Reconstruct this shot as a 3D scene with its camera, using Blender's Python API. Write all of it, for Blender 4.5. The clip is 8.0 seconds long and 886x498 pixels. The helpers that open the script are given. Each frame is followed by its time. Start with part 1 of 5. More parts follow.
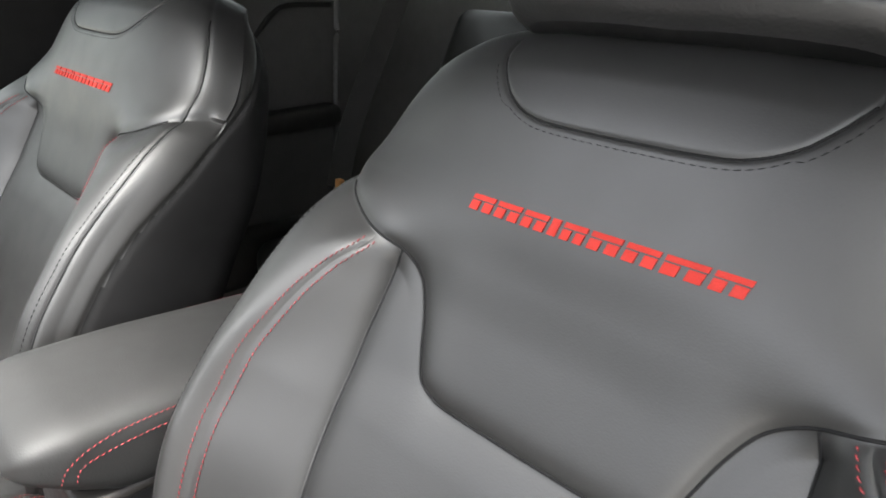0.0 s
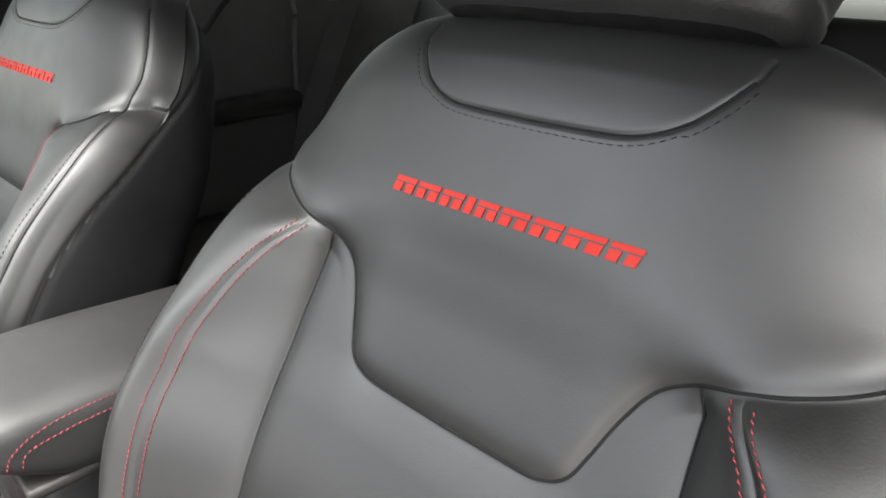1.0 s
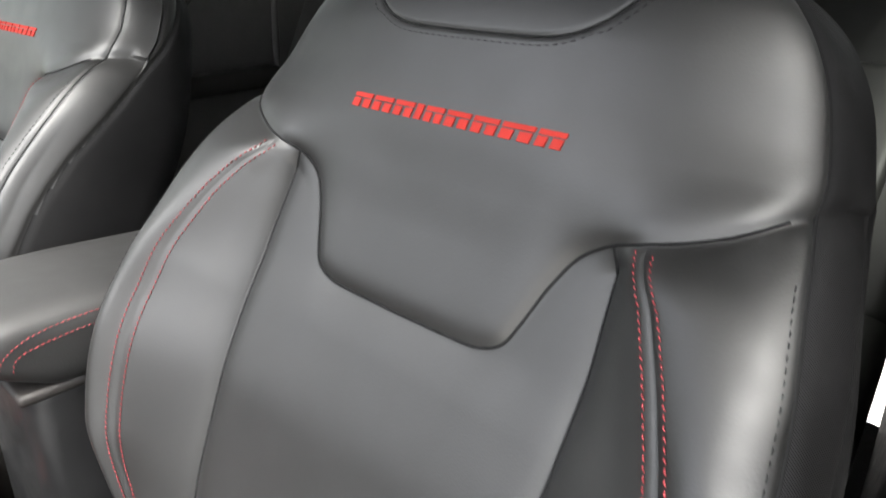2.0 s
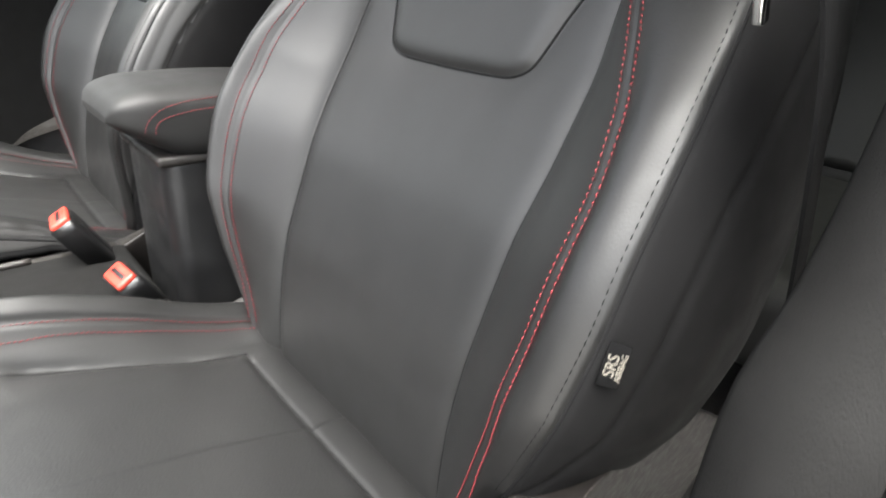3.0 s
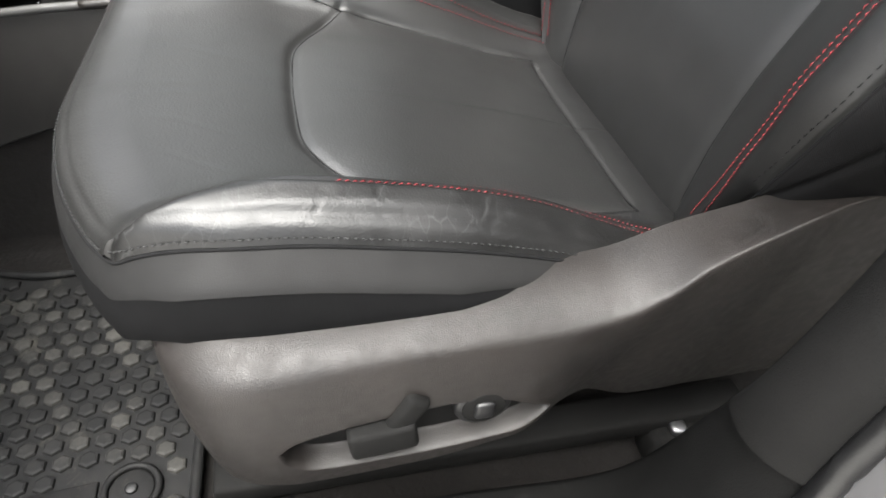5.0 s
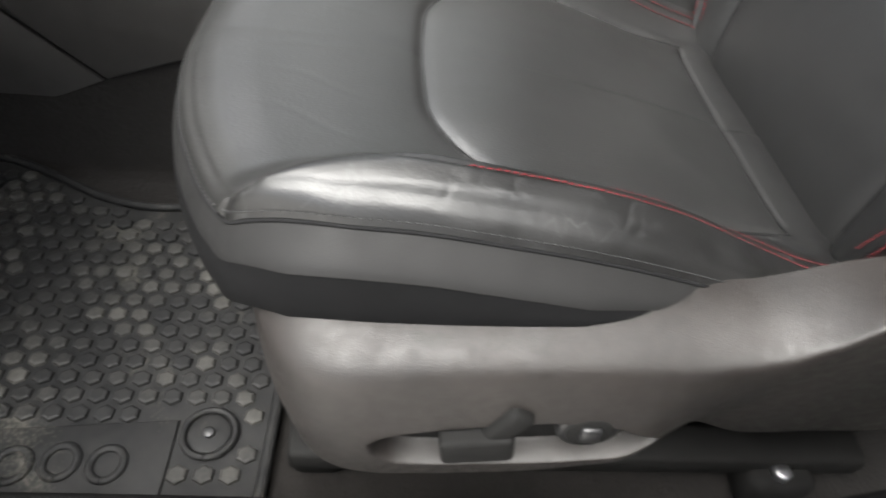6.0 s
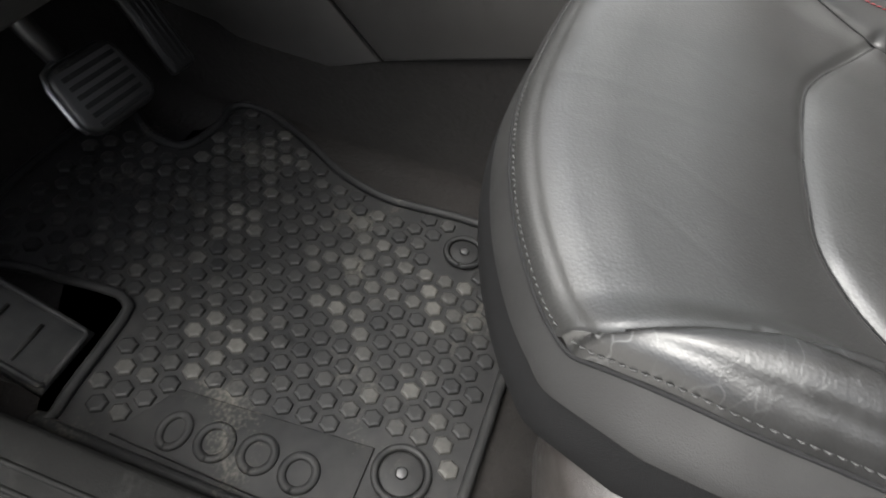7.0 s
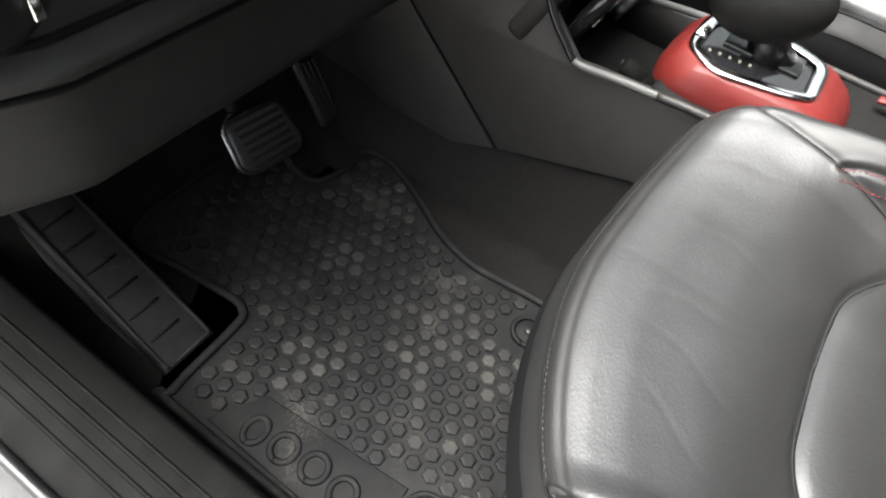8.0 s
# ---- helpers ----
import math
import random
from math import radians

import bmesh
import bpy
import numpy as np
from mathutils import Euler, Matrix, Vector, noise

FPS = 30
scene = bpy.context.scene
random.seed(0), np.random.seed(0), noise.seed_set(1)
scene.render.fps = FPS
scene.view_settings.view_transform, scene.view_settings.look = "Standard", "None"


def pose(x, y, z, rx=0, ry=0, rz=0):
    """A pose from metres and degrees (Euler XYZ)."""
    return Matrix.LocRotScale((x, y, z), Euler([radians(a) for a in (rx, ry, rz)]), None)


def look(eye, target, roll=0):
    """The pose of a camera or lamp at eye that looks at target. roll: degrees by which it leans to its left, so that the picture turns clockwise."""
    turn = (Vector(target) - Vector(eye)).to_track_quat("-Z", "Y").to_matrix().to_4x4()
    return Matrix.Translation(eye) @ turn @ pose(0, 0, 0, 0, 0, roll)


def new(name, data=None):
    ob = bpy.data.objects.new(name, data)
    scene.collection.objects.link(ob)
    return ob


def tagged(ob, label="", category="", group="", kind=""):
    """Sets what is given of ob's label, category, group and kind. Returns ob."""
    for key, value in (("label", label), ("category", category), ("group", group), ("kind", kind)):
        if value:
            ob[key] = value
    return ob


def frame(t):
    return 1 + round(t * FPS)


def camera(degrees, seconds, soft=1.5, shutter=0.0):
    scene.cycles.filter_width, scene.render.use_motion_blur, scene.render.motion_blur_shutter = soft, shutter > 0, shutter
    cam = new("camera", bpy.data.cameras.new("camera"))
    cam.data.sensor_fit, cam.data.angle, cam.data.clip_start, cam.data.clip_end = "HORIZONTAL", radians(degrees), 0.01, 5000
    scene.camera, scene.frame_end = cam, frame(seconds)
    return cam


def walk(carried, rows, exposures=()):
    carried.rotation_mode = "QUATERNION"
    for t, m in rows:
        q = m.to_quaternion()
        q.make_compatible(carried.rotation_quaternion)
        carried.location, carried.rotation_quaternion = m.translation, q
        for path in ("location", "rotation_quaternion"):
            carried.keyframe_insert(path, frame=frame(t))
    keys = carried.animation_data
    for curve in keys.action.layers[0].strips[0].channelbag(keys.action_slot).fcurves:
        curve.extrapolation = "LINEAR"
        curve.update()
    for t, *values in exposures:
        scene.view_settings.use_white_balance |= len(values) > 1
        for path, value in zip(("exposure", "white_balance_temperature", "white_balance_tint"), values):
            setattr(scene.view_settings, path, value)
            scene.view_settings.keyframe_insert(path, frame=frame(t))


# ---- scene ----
# The camera: a phone carried round the open driver's door.
# World: x towards the open driver's door, y towards the rear of the car, z up from the floor mat.
cam = camera(71.0, 8.0, soft=1.7, shutter=0.25)
PATH = [  # seconds, eye, target, roll
    (0, (0.1678, -0.2786, 0.8615), (-0.4484, 0.4219, 0.5014), 4.62),
    (0.5, (0.2010, -0.2724, 0.8664), (-0.4018, 0.4379, 0.5029), 4.27),
    (1, (0.2073, -0.2638, 0.8669), (-0.3791, 0.4502, 0.4842), 3.69),
    (1.2, (0.2198, -0.2777, 0.8705), (-0.3634, 0.4402, 0.4906), 3.97),
    (2.3, (0.3093, -0.3077, 0.7800), (-0.2603, 0.4152, 0.3888), 3.19),
    (2.5, (0.3446, -0.3192, 0.7464), (-0.2519, 0.3745, 0.3425), 2.53),
    (2.6, (0.3625, -0.3078, 0.7305), (-0.2721, 0.3472, 0.3202), 1.65),
    (3, (0.4190, -0.3591, 0.6815), (-0.2724, 0.2323, 0.2666), 2.56),
    (3.5, (0.4636, -0.4133, 0.6689), (-0.2709, 0.0745, 0.1972), 3.36),
    (4, (0.4943, -0.4436, 0.6437), (-0.2456, -0.0598, 0.0912), 4.63),
    (4.5, (0.5038, -0.4436, 0.6203), (-0.2276, -0.1600, 0.0002), 5.82),
    (4.7, (0.5033, -0.4384, 0.6129), (-0.2206, -0.1866, -0.0294), 6.01),
    (5.8, (0.4669, -0.4275, 0.5922), (-0.2176, -0.2809, -0.1219), 9.22),
    (6, (0.4551, -0.4546, 0.5892), (-0.2334, -0.3549, -0.1292), 8.58),
    (6.5, (0.3990, -0.5489, 0.5810), (-0.2747, -0.5532, -0.1580), 10.10),
    (7, (0.3596, -0.5772, 0.5713), (-0.2731, -0.6954, -0.1941), 10.78),
    (7.5, (0.3514, -0.5600, 0.6145), (-0.2358, -0.7774, -0.1652), 11.82),
    (8, (0.3512, -0.5755, 0.7009), (-0.2159, -0.8349, -0.0808), 12.97),
]
walk(cam, [(t, look(eye, target, roll)) for t, eye, target, roll in PATH],
     [(0.0, 3.5), (1.2, 3.5), (2.5, 3.35), (3.5, 3.05), (4.0, 2.95), (4.5, 2.75), (6.0, 2.6), (6.5, 2.5), (7.0, 2.8), (8.0, 2.9)])

# ---- light ----
world = bpy.data.worlds.new("world")
scene.world = world
world.use_nodes = True
wn = world.node_tree
sky = wn.nodes.new("ShaderNodeTexSky")
sky.sky_type = "NISHITA"
sky.sun_disc = False
sky.sun_elevation, sky.sun_rotation = radians(69), radians(140)
sky.air_density, sky.dust_density, sky.ozone_density = 1.0, 4.0, 1.0
haze = wn.nodes.new("ShaderNodeHueSaturation")
haze.inputs["Saturation"].default_value = 0.25
wn.links.new(sky.outputs[0], haze.inputs["Color"])
wn.links.new(haze.outputs[0], wn.nodes["Background"].inputs["Color"])
wn.nodes["Background"].inputs["Strength"].default_value = 0.13
sun = new("sun", bpy.data.lights.new("sun", "SUN"))
sun.data.energy, sun.data.angle, sun.data.color = 3.4, radians(60), (1.0, 0.985, 0.93)
sun.matrix_world = look((0.32, -0.42, 1.4), (0, 0, 0))

# ---- materials ----


def material(name, color, rough=0.5, metal=0.0, spec=0.5, var=0.15, var_scale=30.0, grain=0.0, grain_scale=900.0,
             soft_bump=0.0, soft_scale=60.0, kind="NOISE", coat=0.0, tint=None, rough_var=0.1, sheen=0.0, placed=False):
    """A surface with colour variation at two scales, uneven gloss and a fine relief."""
    m = bpy.data.materials.new(name)
    m.use_nodes = True
    t = m.node_tree
    b = t.nodes["Principled BSDF"]
    b.inputs["Metallic"].default_value = metal
    b.inputs["Specular IOR Level"].default_value = spec
    b.inputs["Coat Weight"].default_value = coat
    b.inputs["Sheen Weight"].default_value = sheen
    co = t.nodes.new("ShaderNodeNewGeometry").outputs["Position"] if placed else t.nodes.new("ShaderNodeTexCoord").outputs["Object"]

    def noise_node(scale, detail=4.0):
        n = t.nodes.new("ShaderNodeTexNoise")
        n.inputs["Scale"].default_value, n.inputs["Detail"].default_value = scale, detail
        t.links.new(co, n.inputs["Vector"])
        return n.outputs[0]

    big, small = noise_node(var_scale / 6), noise_node(var_scale * 4)
    add = t.nodes.new("ShaderNodeMath")
    add.operation = "ADD"
    t.links.new(big, add.inputs[0]), t.links.new(small, add.inputs[1])
    if placed:
        own = t.nodes.new("ShaderNodeMath")
        own.operation = "MULTIPLY_ADD"
        own.inputs[1].default_value = 0.35
        t.links.new(t.nodes.new("ShaderNodeObjectInfo").outputs["Random"], own.inputs[0])
        t.links.new(small, own.inputs[2])
        t.links.new(own.outputs[0], add.inputs[1])
    ramp = t.nodes.new("ShaderNodeMapRange")
    ramp.inputs["From Min"].default_value, ramp.inputs["From Max"].default_value = 0.6, 1.4
    t.links.new(add.outputs[0], ramp.inputs["Value"])
    mix = t.nodes.new("ShaderNodeMix")
    mix.data_type = "RGBA"
    other = tint or color
    mix.inputs["A"].default_value = (*[c * (1 - var) for c in color], 1)
    mix.inputs["B"].default_value = (*[min(1, c * (1 + var)) for c in other], 1)
    t.links.new(ramp.outputs[0], mix.inputs["Factor"])
    t.links.new(mix.outputs["Result"], b.inputs["Base Color"])
    rr = t.nodes.new("ShaderNodeMapRange")
    rr.inputs["From Min"].default_value, rr.inputs["From Max"].default_value = 0.3, 0.7
    rr.inputs["To Min"].default_value, rr.inputs["To Max"].default_value = max(0.02, rough - rough_var), min(1, rough + rough_var)
    t.links.new(noise_node(var_scale), rr.inputs["Value"])
    t.links.new(rr.outputs[0], b.inputs["Roughness"])
    height = None
    for strength, scale, dist in ((grain, grain_scale, 0.0004), (soft_bump, soft_scale, 0.004)):
        if not strength:
            continue
        if kind == "CELLS" and scale == grain_scale:
            v = t.nodes.new("ShaderNodeTexVoronoi")
            v.feature = "SMOOTH_F1"
            v.inputs["Scale"].default_value = scale
            t.links.new(co, v.inputs["Vector"])
            src = v.outputs[0]
        elif kind == "WEAVE" and scale == grain_scale:
            v = t.nodes.new("ShaderNodeTexWave")
            v.inputs["Scale"].default_value, v.inputs["Distortion"].default_value = scale, 0.3
            v.bands_direction = "DIAGONAL"
            t.links.new(co, v.inputs["Vector"])
            src = v.outputs[1]
        else:
            src = noise_node(scale, 3.0)
        bump = t.nodes.new("ShaderNodeBump")
        bump.inputs["Strength"].default_value, bump.inputs["Distance"].default_value = strength, dist
        t.links.new(src, bump.inputs["Height"])
        if height:
            t.links.new(height, bump.inputs["Normal"])
        height = bump.outputs[0]
    if height:
        t.links.new(height, b.inputs["Normal"])
    return m


LEATHER = material("black_leather", (0.0078, 0.0077, 0.0075), 0.49, spec=0.58, grain=0.12, grain_scale=800, kind="CELLS", var=0.10, rough_var=0.03)
ARM_LEATHER = material("matt_armrest_leather", (0.0085, 0.0084, 0.0082), 0.62, spec=0.42, grain=0.2, grain_scale=700, kind="CELLS", var=0.10, rough_var=0.05)
WORN = material("worn_leather", (0.0085, 0.0084, 0.0083), 0.41, grain=0.28, grain_scale=700, kind="CELLS", soft_bump=0.06, soft_scale=45, var=0.18, rough_var=0.1)
SATIN = material("satin_leather", (0.0060, 0.0060, 0.0059), 0.47, grain=0.2, grain_scale=700, kind="CELLS", soft_bump=0.06, soft_scale=45, var=0.15, rough_var=0.08)
GRAINED = material("grained_leather", (0.0105, 0.0104, 0.0101), 0.44, spec=0.8, grain=0.34, grain_scale=600, kind="CELLS", soft_bump=0.03, soft_scale=60, var=0.10, rough_var=0.03)
WRINKLED = material("wrinkled_leather", (0.0095, 0.0094, 0.0092), 0.48, spec=0.6, grain=0.5, grain_scale=420, kind="CELLS", soft_bump=0.07, soft_scale=130, var=0.12, rough_var=0.06)
WEAVE = material("woven_side_cloth", (0.0055, 0.0054, 0.0056), 0.75, spec=0.15, grain=0.8, grain_scale=330, kind="WEAVE", var=0.12)
BAND = material("woven_edge_band", (0.0085, 0.0084, 0.0083), 0.68, spec=0.22, grain=0.5, grain_scale=1400, var=0.12)
CLOTH = material("dark_cloth", (0.0042, 0.0042, 0.0044), 0.9, spec=0.08, grain=0.9, grain_scale=1500, var=0.2)
PLASTIC = material("grained_grey_plastic", (0.0105, 0.0094, 0.0088), 0.50, spec=0.38, grain=0.7, grain_scale=1100, soft_bump=0.03, var=0.25, var_scale=120, tint=(0.014, 0.0118, 0.0106))
CONSOLE = material("grained_console_plastic", (0.026, 0.0245, 0.023), 0.5, grain=0.9, grain_scale=1300, soft_bump=0.06, var=0.14)
DASH = material("grained_dash_plastic", (0.022, 0.0217, 0.0207), 0.6, spec=0.3, grain=0.8, grain_scale=1300, soft_bump=0.06, var=0.14)
DOOR = material("rear_door_trim", (0.07, 0.069, 0.067), 0.6, grain=0.6, grain_scale=1100, var=0.12)
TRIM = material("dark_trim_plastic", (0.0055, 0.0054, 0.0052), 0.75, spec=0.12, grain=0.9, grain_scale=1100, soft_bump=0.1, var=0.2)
SILL = material("scuffed_sill_plastic", (0.0040, 0.0040, 0.0039), 0.70, spec=0.07, grain=0.9, grain_scale=1100, soft_bump=0.1, var=0.2)
BLACK = material("black_plastic", (0.0065, 0.0065, 0.0068), 0.4, grain=0.3, grain_scale=900, var=0.2)
GLOSS = material("piano_black", (0.008, 0.008, 0.009), 0.12, var=0.1, rough_var=0.04)
CARPET = material("black_carpet", (0.0085, 0.0077, 0.0072), 0.95, spec=0.08, grain=1.0, grain_scale=1600, soft_bump=0.4, soft_scale=160, var=0.35, sheen=0.1)
RUBBER = material("dusty_rubber", (0.0060, 0.0064, 0.0072), 0.62, spec=0.14, grain=0.5, grain_scale=900, var=0.35, var_scale=18, tint=(0.012, 0.0118, 0.0116))
RUBBER_TOP = material("dusty_rubber_knob", (0.0070, 0.0074, 0.0083), 0.58, spec=0.14, grain=0.6, grain_scale=700, var=0.28, var_scale=50, tint=(0.0115, 0.0114, 0.0112), placed=True)
RED_THREAD = material("red_thread", (0.15, 0.020, 0.024), 0.7, spec=0.2, var=0.25, var_scale=300)
RED_PATCH = material("red_embroidery", (0.27, 0.019, 0.014), 0.75, spec=0.15, grain=0.8, grain_scale=1200, var=0.15, var_scale=200)
DARK_THREAD = material("dark_thread", (0.0075, 0.0075, 0.0078), 0.9, spec=0.1, var=0.2)
GREY_THREAD = material("grey_thread", (0.026, 0.026, 0.026), 0.8, spec=0.2, var=0.3)
RED_PLASTIC = material("red_plastic", (0.42, 0.04, 0.025), 0.4, var=0.1)
RED_BEZEL = material("satin_red_bezel", (0.085, 0.0075, 0.006), 0.55, spec=0.25, var=0.08, coat=0.1)
CHROME = material("satin_chrome", (0.75, 0.75, 0.74), 0.16, metal=1.0, var=0.05)
STEEL = material("dull_steel", (0.30, 0.30, 0.31), 0.35, metal=1.0, var=0.2)
SILVER = material("silver_trim", (0.05, 0.05, 0.048), 0.55, metal=0.0, var=0.08)
LABEL_WHITE = material("cream_print", (0.17, 0.155, 0.13), 0.6, var=0.1)
PAINT = material("grey_car_paint", (0.035, 0.035, 0.037), 0.45, metal=0.0, coat=0.1, var=0.05)
HEADLINER = material("black_headliner", (0.07, 0.07, 0.068), 0.9, grain=0.6, var=0.06)
PAVING = material("pale_concrete", (0.30, 0.29, 0.275), 0.85, var=0.2, var_scale=3, grain=0.5, grain_scale=200)
CONCRETE = material("grey_concrete", (0.06, 0.06, 0.06), 0.85, var=0.2, var_scale=3, grain=0.5, grain_scale=200)
WEB = material("black_webbing", (0.0035, 0.0035, 0.0037), 0.9, spec=0.08, grain=0.9, grain_scale=500, kind="WEAVE", var=0.15)
BRASS = material("amber_reflector", (0.60, 0.30, 0.10), 0.35, var=0.1)



def add_wear(m, light):
    """Fine pale crease lines, in patches, over a worn leather."""
    t = m.node_tree
    b = t.nodes["Principled BSDF"]
    base = b.inputs["Base Color"].links[0].from_socket
    co = t.nodes.new("ShaderNodeTexCoord").outputs["Object"]
    bend = t.nodes.new("ShaderNodeTexNoise")
    bend.inputs["Scale"].default_value = 30
    t.links.new(co, bend.inputs["Vector"])
    warp = t.nodes.new("ShaderNodeMix")
    warp.data_type = "VECTOR"
    warp.inputs["Factor"].default_value = 0.03
    t.links.new(co, warp.inputs["A"]), t.links.new(bend.outputs[1], warp.inputs["B"])
    lines = t.nodes.new("ShaderNodeTexVoronoi")
    lines.feature = "DISTANCE_TO_EDGE"
    lines.inputs["Scale"].default_value = 60
    drawn = t.nodes.new("ShaderNodeVectorMath")
    drawn.operation = "MULTIPLY"
    drawn.inputs[1].default_value = (0.45, 1.5, 0.45)
    t.links.new(warp.outputs["Result"], drawn.inputs[0])
    t.links.new(drawn.outputs[0], lines.inputs["Vector"])
    near = t.nodes.new("ShaderNodeMapRange")
    near.inputs["From Min"].default_value, near.inputs["From Max"].default_value = 0.0, 0.030
    near.inputs["To Min"].default_value, near.inputs["To Max"].default_value = 1.0, 0.0
    t.links.new(lines.outputs[0], near.inputs["Value"])
    patch = t.nodes.new("ShaderNodeTexNoise")
    patch.inputs["Scale"].default_value = 16
    t.links.new(co, patch.inputs["Vector"])
    where = t.nodes.new("ShaderNodeMapRange")
    where.inputs["From Min"].default_value, where.inputs["From Max"].default_value = 0.46, 0.62
    where.inputs["To Max"].default_value = 0.75
    t.links.new(patch.outputs[0], where.inputs["Value"])
    both = t.nodes.new("ShaderNodeMath")
    both.operation = "MULTIPLY"
    t.links.new(near.outputs[0], both.inputs[0]), t.links.new(where.outputs[0], both.inputs[1])
    mix = t.nodes.new("ShaderNodeMix")
    mix.data_type = "RGBA"
    mix.inputs["B"].default_value = (light, light, light, 1)
    t.links.new(both.outputs[0], mix.inputs["Factor"]), t.links.new(base, mix.inputs["A"])
    t.links.new(mix.outputs["Result"], b.inputs["Base Color"])


add_wear(WORN, 0.06)


def add_dust(m, dust, patch_scale, low, high, own):
    """Trodden-in pale dust in soft patches; own gives each raised piece its share."""
    t = m.node_tree
    b = t.nodes["Principled BSDF"]
    base = b.inputs["Base Color"].links[0].from_socket
    co = t.nodes.new("ShaderNodeNewGeometry").outputs["Position"]
    sources = []
    for scale, detail in ((patch_scale, 2.0), (260.0, 4.0)):
        n = t.nodes.new("ShaderNodeTexNoise")
        n.inputs["Scale"].default_value, n.inputs["Detail"].default_value = scale, detail
        t.links.new(co, n.inputs["Vector"])
        sources.append(n.outputs[0])
    total = t.nodes.new("ShaderNodeMath")
    total.operation = "MULTIPLY_ADD"
    total.inputs[1].default_value = 0.45
    t.links.new(sources[1], total.inputs[0]), t.links.new(sources[0], total.inputs[2])
    level = total.outputs[0]
    if own:
        each = t.nodes.new("ShaderNodeMath")
        each.operation = "MULTIPLY_ADD"
        each.inputs[1].default_value = own
        t.links.new(t.nodes.new("ShaderNodeObjectInfo").outputs["Random"], each.inputs[0])
        t.links.new(level, each.inputs[2])
        level = each.outputs[0]
    ramp = t.nodes.new("ShaderNodeMapRange")
    ramp.inputs["From Min"].default_value, ramp.inputs["From Max"].default_value = low, high
    t.links.new(level, ramp.inputs["Value"])
    mix = t.nodes.new("ShaderNodeMix")
    mix.data_type = "RGBA"
    mix.inputs["B"].default_value = (*dust, 1)
    t.links.new(ramp.outputs[0], mix.inputs["Factor"]), t.links.new(base, mix.inputs["A"])
    t.links.new(mix.outputs["Result"], b.inputs["Base Color"])


add_dust(RUBBER_TOP, (0.058, 0.056, 0.051), 9.0, 0.86, 1.36, 0.30)
add_dust(SILL, (0.014, 0.0137, 0.0132), 16.0, 0.84, 1.08, 0.0)
add_dust(RUBBER, (0.060, 0.057, 0.049), 11.0, 0.84, 1.05, 0.0)


def tinted_glass(name, clearness):
    m = bpy.data.materials.new(name)
    m.use_nodes = True
    t = m.node_tree
    clear, gloss, mix = (t.nodes.new(k) for k in ("ShaderNodeBsdfTransparent", "ShaderNodeBsdfGlossy", "ShaderNodeMixShader"))
    clear.inputs["Color"].default_value = (clearness, clearness * 1.02, clearness * 0.98, 1)
    gloss.inputs["Roughness"].default_value = 0.03
    mix.inputs[0].default_value = 0.06
    t.links.new(clear.outputs[0], mix.inputs[1]), t.links.new(gloss.outputs[0], mix.inputs[2])
    t.links.new(mix.outputs[0], t.nodes["Material Output"].inputs["Surface"])
    return m


TINTED = tinted_glass("tinted_glass", 0.8)
PRIVACY = tinted_glass("privacy_glass", 0.65)

# ---- small tools ----


def mesh_object(name, verts, faces, mat, smooth=True):
    me = bpy.data.meshes.new(name)
    me.from_pydata([tuple(map(float, v)) for v in verts], [], [tuple(map(int, f)) for f in faces])
    me.polygons.foreach_set("use_smooth", [smooth] * len(me.polygons))
    me.materials.append(mat)
    me.update()
    return new(name, me)


def thing(name, label, category, at=(0, 0, 0), group="", kind=""):
    ob = new(name)
    ob.empty_display_size = 0.05
    ob.location = at
    return tagged(ob, label, category, group, kind)


def under(ob, parent, label=""):
    ob.parent = parent
    if label:
        ob["label"] = label
    return ob


def part(name, bm, mat, parent, label="", smooth=True):
    """Links a bmesh as one mesh object under a thing or a part."""
    me = bpy.data.meshes.new(name)
    bm.to_mesh(me)
    bm.free()
    me.polygons.foreach_set("use_smooth", [smooth] * len(me.polygons))
    me.materials.append(mat)
    ob = new(name, me)
    if parent:
        under(ob, parent, label)
    return ob


def box(size, at=(0, 0, 0), bevel=0.004, turn=(0, 0, 0), seg=2):
    """A bevelled block."""
    bm = bmesh.new()
    bmesh.ops.create_cube(bm, size=1.0, matrix=pose(*at, *turn) @ Matrix.Diagonal((*size, 1)))
    if bevel:
        bmesh.ops.bevel(bm, geom=bm.edges[:], offset=min(bevel, 0.45 * min(size)), segments=seg, profile=0.5, affect="EDGES")
    return bm


def prism(outline, depth, m=Matrix(), bevel=0.002, seg=2):
    """An outline in the plane z = 0, raised by depth, with rounded edges, laid at the pose m."""
    bm = bmesh.new()
    low = bm.faces.new([bm.verts.new((x, y, 0)) for x, y in outline])
    up = bmesh.ops.extrude_face_region(bm, geom=[low])["geom"]
    bmesh.ops.translate(bm, verts=[g for g in up if isinstance(g, bmesh.types.BMVert)], vec=(0, 0, depth))
    bmesh.ops.recalc_face_normals(bm, faces=bm.faces[:])
    if bevel:
        edges = [e for e in bm.edges if all(abs(v.co.z - depth) < 1e-6 for v in e.verts)]
        bmesh.ops.bevel(bm, geom=edges, offset=bevel, segments=seg, profile=0.5, affect="EDGES")
    bmesh.ops.transform(bm, matrix=m, verts=bm.verts[:])
    return bm


def disc(radius, depth, m=Matrix(), bevel=0.002, n=32):
    return prism([(radius * math.cos(a * 2 * math.pi / n), radius * math.sin(a * 2 * math.pi / n)) for a in range(n)], depth, m, bevel)


